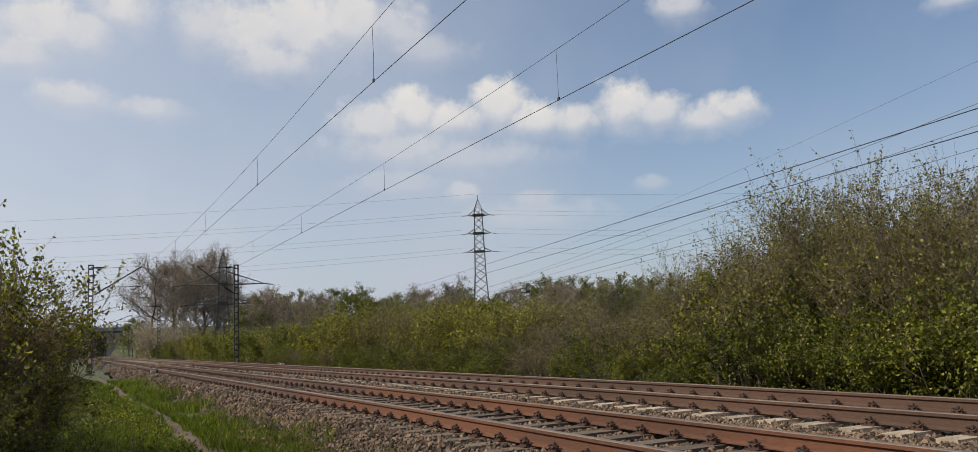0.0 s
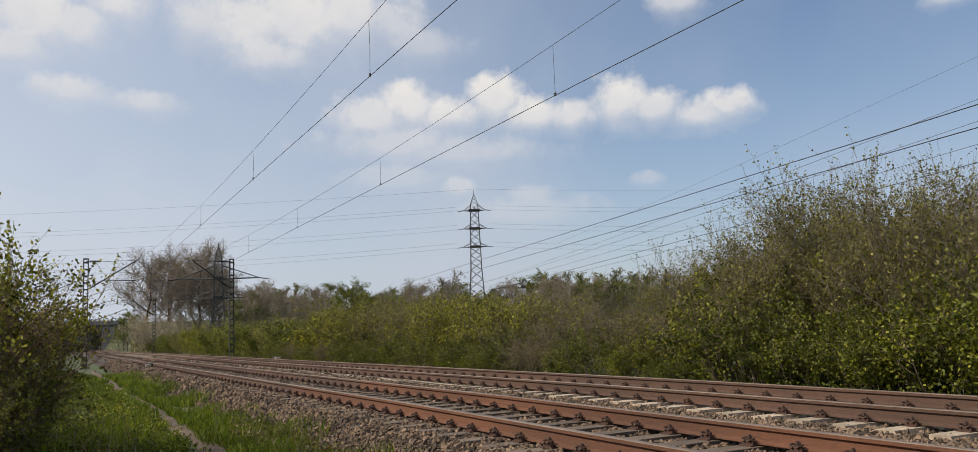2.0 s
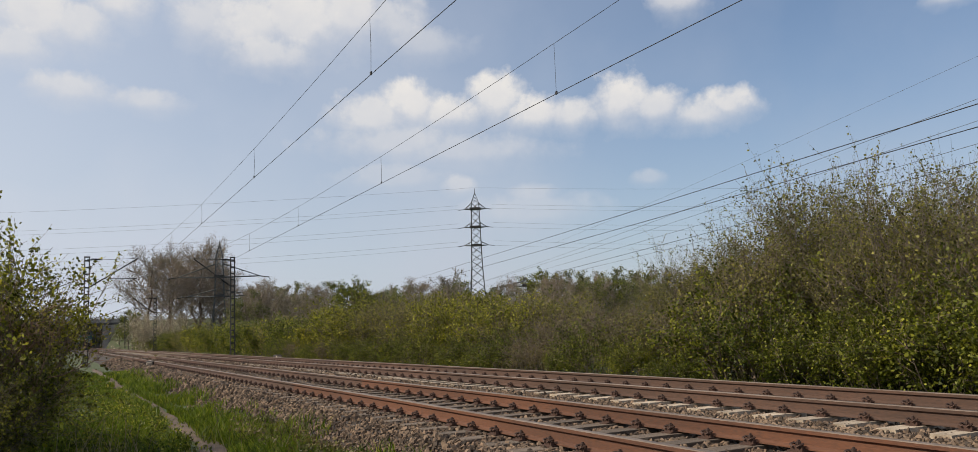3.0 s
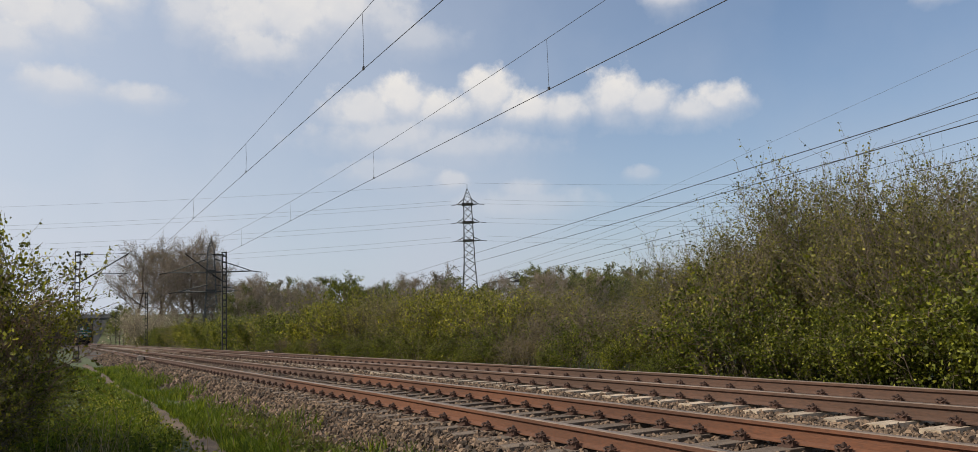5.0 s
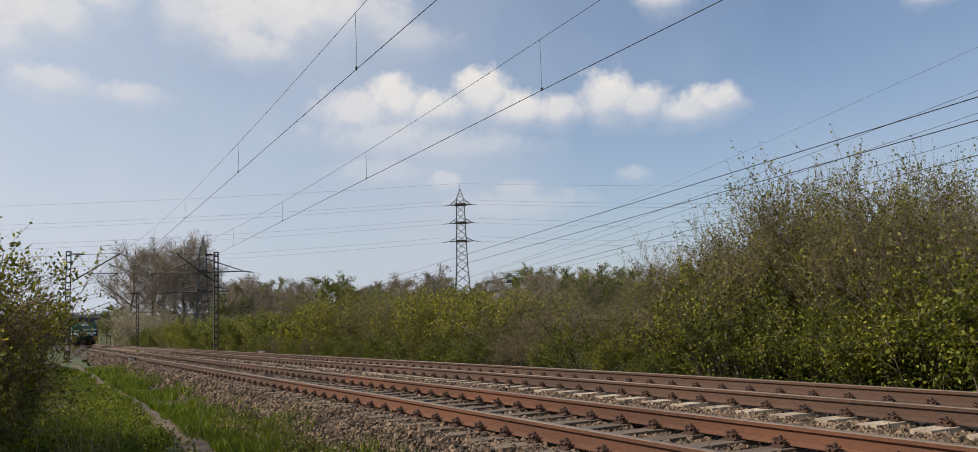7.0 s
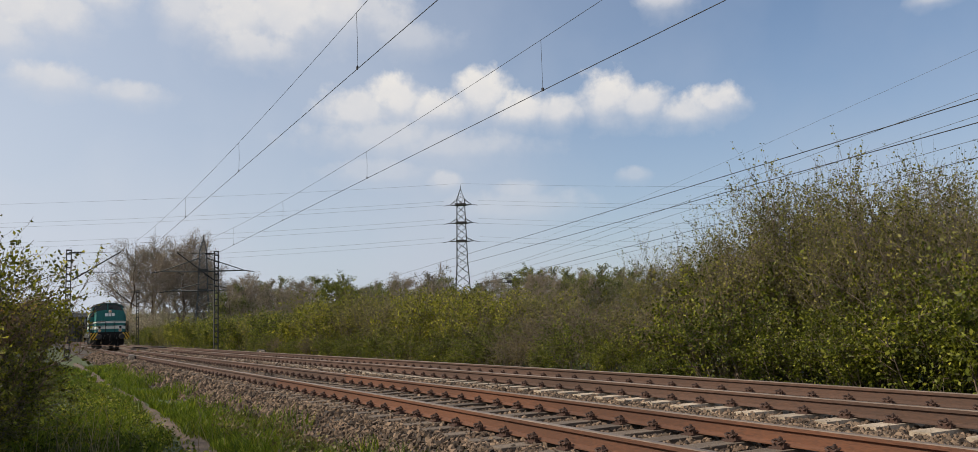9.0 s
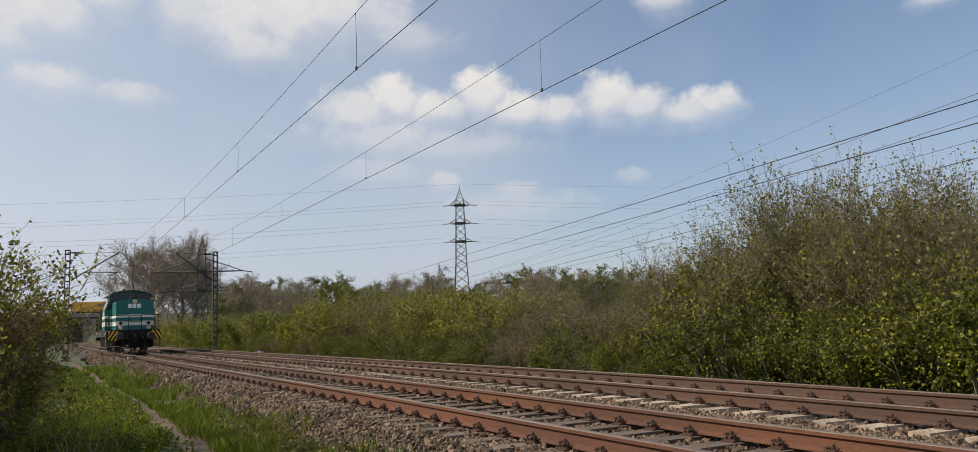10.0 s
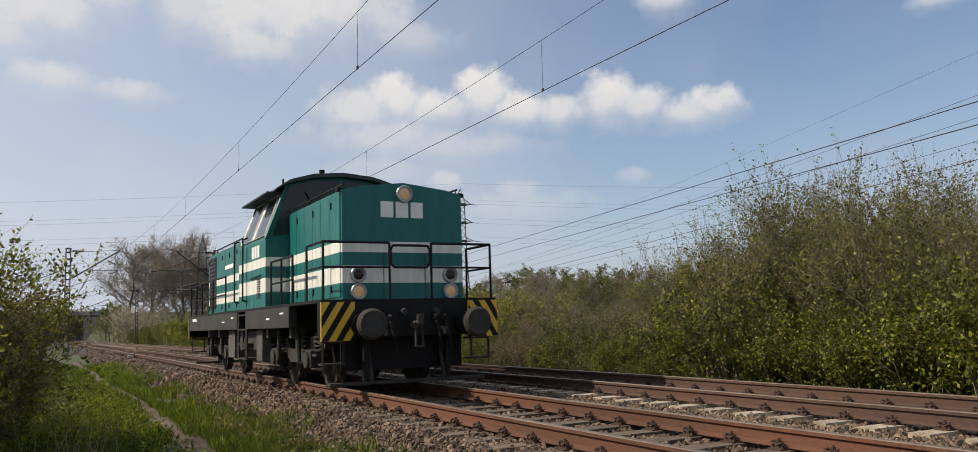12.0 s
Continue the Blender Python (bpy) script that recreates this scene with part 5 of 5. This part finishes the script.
# ---- put the place together ----
rng0 = np.random.default_rng(11)
build_ground()
tagged(strip("ballast_bed", BED, -25, 320, 1.5, M_bed_shaded, 0.02), "trackbed of grey-brown ballast under two tracks, darkened for shade between the stones", "trackbed", kind="structure")
tagged(strip("path", [(1.86, -0.60), (1.94, -0.575), (2.05, -0.57), (2.15, -0.575), (2.23, -0.60)], -20, 60, 0.5, M_path, 0.01, 0.12), "narrow trodden path of pale bare earth", "path", kind="structure")
build_track(X1, M_rail, M_wood, 10.407, 0.593, True, "railway track with rust-red rails on weathered wooden sleepers")
build_track(X2, M_rail2, M_conc, 6.75, 0.60, False, "railway track with brown rails on pale concrete sleepers")
build_stones(rng0)

for x, y in ((4.18, 47.0), (10.9, 48.0)):
    mg = new("track_magnet")
    tagged(mg, "small weathered signalling magnet beside the rail", "track magnet", group="track magnets")
    mg.matrix_basis = pose(x, y, zt(y))
    part("housing", box(-0.16, 0.16, -0.45, 0.45, -0.20, 0.02, 0.04), M_gear, mg)
    part("mounting", box(-0.10, 0.35, -0.10, 0.10, -0.24, -0.18), M_clip, mg)
    part("cable_box", box(-0.22, 0.05, -0.80, -0.55, -0.24, -0.02, 0.03), M_conc, mg)

# masts, wires
for y in (68, 128, 188, 248):
    contact_mast(12.0, y, -2.9, "dark steel catenary mast standing beside the far track")
for y in (68,):
    contact_mast(1.72, y, 3.4, "dark steel catenary mast standing beside the near track")
build_overhead(X1, -0.25, "contact wire and messenger wire over the rust-red track")
build_overhead(X2, -0.13, "contact wire and messenger wire over the brown track")

pylon(105.0, 214.5, -28, 41.6, 5.6, 2.1, [(35.6, 3.0, 1.6), (30.4, 3.2, 1.4), (25.2, 3.4, 1.2)], "tall slim lattice power pylon behind the bushes", 4.2)
pylon(24.3, 150.0, -14, 18.4, 2.9, 1.1, [(12.2, 6.6, 2.3), (8.9, 5.2, 1.2)], "wide-armed lattice power pylon among bare trees", 2.6)
pylon(73.5, 131.0, -28, 10.6, 1.4, 0.8, [(8.9, 4.2, 0.8)], "low lattice gantry that carries conductors among the trees", 0.8)
LEFT, RIGHT = (-0.883, 0.469), (0.883, -0.469)
for z, d, sag in ((41.0, 0.2, 2.2), (36.0, 4.8, 2.6), (35.0, 3.0, 2.8), (30.8, 5.0, 3.0), (29.6, 3.2, 3.2), (25.6, 5.2, 3.4), (24.4, 3.4, 3.6)):
    a = (105 + LEFT[0] * d, 214.5 + LEFT[1] * d, z - 0.6)
    conductor(a, (105 - 230, 214.5 + 118, z - 0.4), sag, 0.022, "thin conductor strung from the lattice pylon")
    a = (105 + RIGHT[0] * d, 214.5 + RIGHT[1] * d, z - 0.6)
    conductor(a, (105 + 260, 214.5 - 138, z - 1.0), sag + 2, 0.018, "thin conductor strung from the lattice pylon")
for pts in RIGHT_WIRES:
    conductor(pts[0], pts[1], pts[2], pts[3], "dark conductor passing over the bushes")

build_bridge()
build_embankment()

# bushes: the models, then where they stand
MODELS = {
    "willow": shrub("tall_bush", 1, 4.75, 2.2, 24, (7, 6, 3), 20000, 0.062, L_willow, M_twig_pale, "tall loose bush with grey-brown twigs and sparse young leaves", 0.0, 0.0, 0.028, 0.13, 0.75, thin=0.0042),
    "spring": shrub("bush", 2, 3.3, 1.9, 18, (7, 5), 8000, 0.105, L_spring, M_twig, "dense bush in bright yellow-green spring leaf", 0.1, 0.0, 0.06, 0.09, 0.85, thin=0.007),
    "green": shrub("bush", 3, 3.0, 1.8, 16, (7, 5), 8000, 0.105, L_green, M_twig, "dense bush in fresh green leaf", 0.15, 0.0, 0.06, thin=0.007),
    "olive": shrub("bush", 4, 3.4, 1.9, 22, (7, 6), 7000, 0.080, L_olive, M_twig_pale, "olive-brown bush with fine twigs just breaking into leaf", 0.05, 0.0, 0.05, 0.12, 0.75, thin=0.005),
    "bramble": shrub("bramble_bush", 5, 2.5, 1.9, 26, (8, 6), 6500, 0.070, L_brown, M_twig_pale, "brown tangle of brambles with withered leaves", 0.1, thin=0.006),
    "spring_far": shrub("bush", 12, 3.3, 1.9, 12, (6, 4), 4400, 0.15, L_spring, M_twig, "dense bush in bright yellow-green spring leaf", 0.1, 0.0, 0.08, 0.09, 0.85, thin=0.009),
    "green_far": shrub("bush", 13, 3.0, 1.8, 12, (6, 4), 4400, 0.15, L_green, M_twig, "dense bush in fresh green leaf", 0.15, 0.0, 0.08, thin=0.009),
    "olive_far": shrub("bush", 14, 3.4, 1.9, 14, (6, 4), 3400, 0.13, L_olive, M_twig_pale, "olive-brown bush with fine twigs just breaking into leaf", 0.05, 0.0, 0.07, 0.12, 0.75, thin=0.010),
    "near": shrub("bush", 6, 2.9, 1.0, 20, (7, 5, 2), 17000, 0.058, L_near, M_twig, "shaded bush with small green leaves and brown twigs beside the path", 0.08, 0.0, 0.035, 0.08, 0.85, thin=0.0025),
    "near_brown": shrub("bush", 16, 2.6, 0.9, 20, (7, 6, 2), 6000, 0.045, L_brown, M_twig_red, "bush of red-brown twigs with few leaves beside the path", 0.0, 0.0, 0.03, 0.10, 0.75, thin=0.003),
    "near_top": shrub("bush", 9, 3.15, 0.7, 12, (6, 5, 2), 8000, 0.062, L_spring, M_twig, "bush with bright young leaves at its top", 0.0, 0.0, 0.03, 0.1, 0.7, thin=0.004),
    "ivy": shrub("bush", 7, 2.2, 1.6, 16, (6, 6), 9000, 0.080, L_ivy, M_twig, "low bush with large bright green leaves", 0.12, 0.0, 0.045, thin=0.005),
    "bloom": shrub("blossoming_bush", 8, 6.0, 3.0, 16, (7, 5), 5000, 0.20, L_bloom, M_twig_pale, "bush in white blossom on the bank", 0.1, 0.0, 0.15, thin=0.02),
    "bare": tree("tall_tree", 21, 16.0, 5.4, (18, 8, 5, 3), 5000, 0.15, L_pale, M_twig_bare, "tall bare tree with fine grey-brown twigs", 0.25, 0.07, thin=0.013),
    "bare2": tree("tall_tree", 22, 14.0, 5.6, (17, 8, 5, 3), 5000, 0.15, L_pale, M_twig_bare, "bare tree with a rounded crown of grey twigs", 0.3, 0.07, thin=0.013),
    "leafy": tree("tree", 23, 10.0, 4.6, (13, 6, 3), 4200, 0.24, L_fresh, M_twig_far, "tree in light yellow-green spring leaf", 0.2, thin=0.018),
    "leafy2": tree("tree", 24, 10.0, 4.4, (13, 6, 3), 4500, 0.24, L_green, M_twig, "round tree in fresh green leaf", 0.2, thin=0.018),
    "hazy": tree("tree", 25, 10.0, 4.8, (13, 6, 4), 3000, 0.18, L_pale, M_twig_far, "tree with buds and fine twigs, paled as by distance haze", 0.2, 0.06, thin=0.018),
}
rs = random.Random(5)
spots = []
# the great bush at the near end, and what grows at its foot
for x, y, s in ((16.6, 13.2, 1.0), (15.6, 11.4, 0.86), (17.6, 16.0, 0.97), (16.4, 9.4, 0.74), (18.8, 12.4, 0.90), (17.4, 7.0, 0.70), (18.6, 14.6, 1.0), (15.6, 15.4, 0.82), (16.0, 18.4, 0.74), (15.3, 17.0, 0.66)):
    spots.append(("willow", x, y, rs.uniform(0, 360), s))
for y in (4.4, 6.2, 7.8, 9.2, 10.8, 12.4, 14.2):
    spots.append(("ivy" if y < 13 else "green", 13.7 + rs.uniform(-0.2, 0.3), y, rs.uniform(0, 360), rs.uniform(0.7, 1.0)))
    spots.append(("olive" if y > 7 else "green", 15.3 + rs.uniform(-0.2, 0.3), y + 0.6, rs.uniform(0, 360), rs.uniform(0.8, 1.0)))
    spots.append(("ivy", 15.0 + rs.uniform(-0.3, 0.5), y + 1.1, rs.uniform(0, 360), rs.uniform(0.9, 1.25)))
# the hedge along the far track
for kind, y0, y1, s in (("bramble", 15.6, 17.5, 1.0), ("olive", 16.2, 20.0, 0.74), ("bramble", 19.0, 30.0, 0.84), ("spring", 27.0, 37.0, 0.80), ("olive", 34.0, 43.0, 0.84),
                        ("spring", 42.0, 54.0, 0.98), ("green", 52.0, 64.0, 0.88), ("olive", 60.0, 72.0, 0.82), ("green", 70.0, 96.0, 0.92), ("spring", 92.0, 112.0, 0.85), ("olive", 110.0, 150.0, 0.8), ("green", 130.0, 200.0, 0.9)):
    y = y0
    while y < y1:
        w = 1.0 + max(0, y - 40) * 0.012
        far = "_far" if y > 50 else ""
        spots.append((kind + far, 14.3 + rs.uniform(-0.3, 0.4) + 0.2 * w, y, rs.uniform(0, 360), s * rs.uniform(0.82, 1.12)))
        k2 = kind if kind == "bramble" or rs.random() < 0.65 else rs.choice(("olive", "green", "spring"))
        spots.append((k2 + far, 16.9 + rs.uniform(-0.4, 0.6), y + 0.9, rs.uniform(0, 360), s * rs.uniform(0.85, 1.15) * (1.0 if y > 24 else 0.85)))
        y += 2.3 * w * rs.uniform(0.8, 1.25)
# low growth at the foot of the hedge
y = 16.0
while y < 60:
    spots.append((rs.choice(("ivy", "green", "green", "ivy", "bramble")), 13.1 + rs.uniform(-0.2, 0.2), y, rs.uniform(0, 360), rs.uniform(0.38, 0.55)))
    y += 1.7
# the near bush by the path
# Those from y 18 on stand hidden, added to shade the verge grass.
for kind, x, y, s in (("near", -0.75, 11.9, 0.90), ("near", -1.35, 10.4, 0.90), ("near", -0.9, 13.8, 0.92), ("near", -1.6, 12.8, 0.98), ("near", -1.6, 15.8, 0.92), 
                      ("near", -0.45, 10.7, 0.60), ("near", -0.25, 12.2, 0.58), ("near", -0.15, 13.6, 0.46), ("near", -0.55, 9.5, 0.46), ("near", -0.7, 8.6, 0.36), ("near", -1.5, 18.0, 0.74), ("near", -1.9, 21.5, 0.74), ("near", -2.1, 25.0, 0.72),
                      ("near_brown", -0.55, 11.3, 0.86), ("near_brown", -0.30, 13.0, 0.66), ("near_top", -0.5, 10.4, 0.5),
                      ("near_top", -0.45, 12.3, 0.88), ("near_top", -0.75, 11.2, 0.90), ("near_top", -0.2, 11.6, 0.55), ("near_top", -0.1, 13.2, 0.42)):
    spots.append((kind, x - 0.62, y, rs.uniform(0, 360), s))
# bare trees and blossom on the far bank
for kind, x, y, s in (("hazy", 20.5, 160, 0.9), ("hazy", 26.0, 162, 0.95), ("bare2", 15.4, 165, 1.30), ("bare", 22.5, 168, 1.28), ("bare", 19.5, 176, 1.2), ("bare2", 18.2, 172, 1.2), ("bare", 25.4, 172, 1.25), ("bare2", 24.0, 180, 1.45), ("bare", 28.0, 178, 1.05), ("bare2", 27.0, 168, 1.0), ("hazy", 36.5, 176, 1.15),
                      ("bloom", 13.6, 150, 1.0), ("bloom", 15.2, 158, 1.1), ("leafy2", 13.8, 205, 0.75), ("leafy2", 15.4, 215, 0.9), ("leafy", 13.2, 225, 0.6)):
    spots.append((kind, x, y, rs.uniform(0, 360), s))
# what grows beyond the bridge
for i in range(22):
    spots.append((rs.choice(("green_far", "spring_far", "olive_far")), -34 + i * 2.2 + rs.uniform(-0.5, 0.5), 318 + rs.uniform(-6, 10), rs.uniform(0, 360), rs.uniform(2.2, 3.0)))
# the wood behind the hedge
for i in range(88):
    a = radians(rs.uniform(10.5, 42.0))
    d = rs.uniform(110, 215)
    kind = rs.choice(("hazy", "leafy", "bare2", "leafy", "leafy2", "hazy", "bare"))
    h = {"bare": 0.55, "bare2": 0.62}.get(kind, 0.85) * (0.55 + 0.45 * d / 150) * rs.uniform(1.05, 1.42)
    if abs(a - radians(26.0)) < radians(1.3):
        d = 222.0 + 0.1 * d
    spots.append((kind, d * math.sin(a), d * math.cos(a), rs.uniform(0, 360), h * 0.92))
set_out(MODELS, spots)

build_grass(rng0)
build_weeds(rng0, "verge_weeds", 11.9, 13.2, 4, 60, 1500, 0.25, 0.06, L_green, "low green weeds at the foot of the hedge")
build_weeds(rng0, "path_weeds", -0.2, 1.75, 8.5, 30, 900, 0.28, 0.05, L_green, "low leafy weeds beside the trodden path")
build_weeds(rng0, "ballast_weeds", 2.9, 3.7, 9, 22, 90, 0.16, 0.04, L_grass, "small green weeds growing in the ballast")
build_stalks(rng0)
build_weeds(rng0, "dry_grass", 2.55, 3.35, 9.5, 15.5, 420, 0.22, 0.055, L_brown, "withered red-brown weeds at the edge of the ballast")
build_sprig("overhanging_branch", [(-0.9, 12.0, 0.9), (-0.9, 12.2, 0.8)], [(0.66, 12.0, 1.58), (0.30, 12.1, 1.28)], 26, "leafy branch reaching out from the shaded bush", L_near, 31)
build_sprig("bare_branch", [(-0.9, 12.4, 0.9), (-0.9, 12.6, 1.0), (-0.8, 12.2, 0.7), (-0.9, 12.8, 1.2)], [(0.85, 12.6, 1.42), (0.55, 12.7, 1.75), (0.75, 12.3, 1.2), (0.45, 12.9, 2.0)], 2, "thin bare twigs reaching out from the shaded bush", L_near, 32)
build_sprig("fallen_branch", [(2.7, 40.5, -0.68), (2.75, 41.0, -0.66)], [(3.1, 44.0, -0.30), (3.0, 42.6, -0.42)], 0, "dark dead branch lying at the foot of the ballast", L_near, 33)

loco, wheels = build_loco()
yellow_lorry = build_truck(M_trailer_y, M_bluegrey, 12.6, "articulated lorry with a yellow trailer on the bridge", True)
white_lorry = build_truck(M_trailer_w, M_trailer_w, 12.6, "white articulated lorry on the raised road", False)

SPEED = 22.0
FRONT = 11.9


def road_pose(s, side, back):
    p = ROAD_A + ROAD_WAY * s + ROAD_SIDE * side
    return pose(p.x, p.y, ROAD_Z, 0, 0, ROAD_TURN + (180 if back else 0))


def motions():
    rows = []
    for i in range(25):
        t = i / 2
        y = FRONT + SPEED * (12.0 - t)
        rows.append((t, pose(X1, y, zt(y + 7), -math.degrees(math.atan(0.004)) if y > 12 else -0.1)))
    walk(loco, rows)
    for w, y in wheels:
        walk(w, [(i / 30, pose(0, y, 0.5) @ Matrix.Rotation(SPEED * i / 30 / 0.5, 4, "X")) for i in range(361)])
    walk(yellow_lorry, [(t, road_pose(0.0 + 22.0 * (t - 9.5), -3.0, False)) for t in (0.0, 3.0, 6.0, 9.0, 12.0)])
    walk(white_lorry, [(t, road_pose(146.0 - 20.0 * t, 3.0, True)) for t in (0.0, 3.0, 6.0, 9.0, 12.0)])


motions()
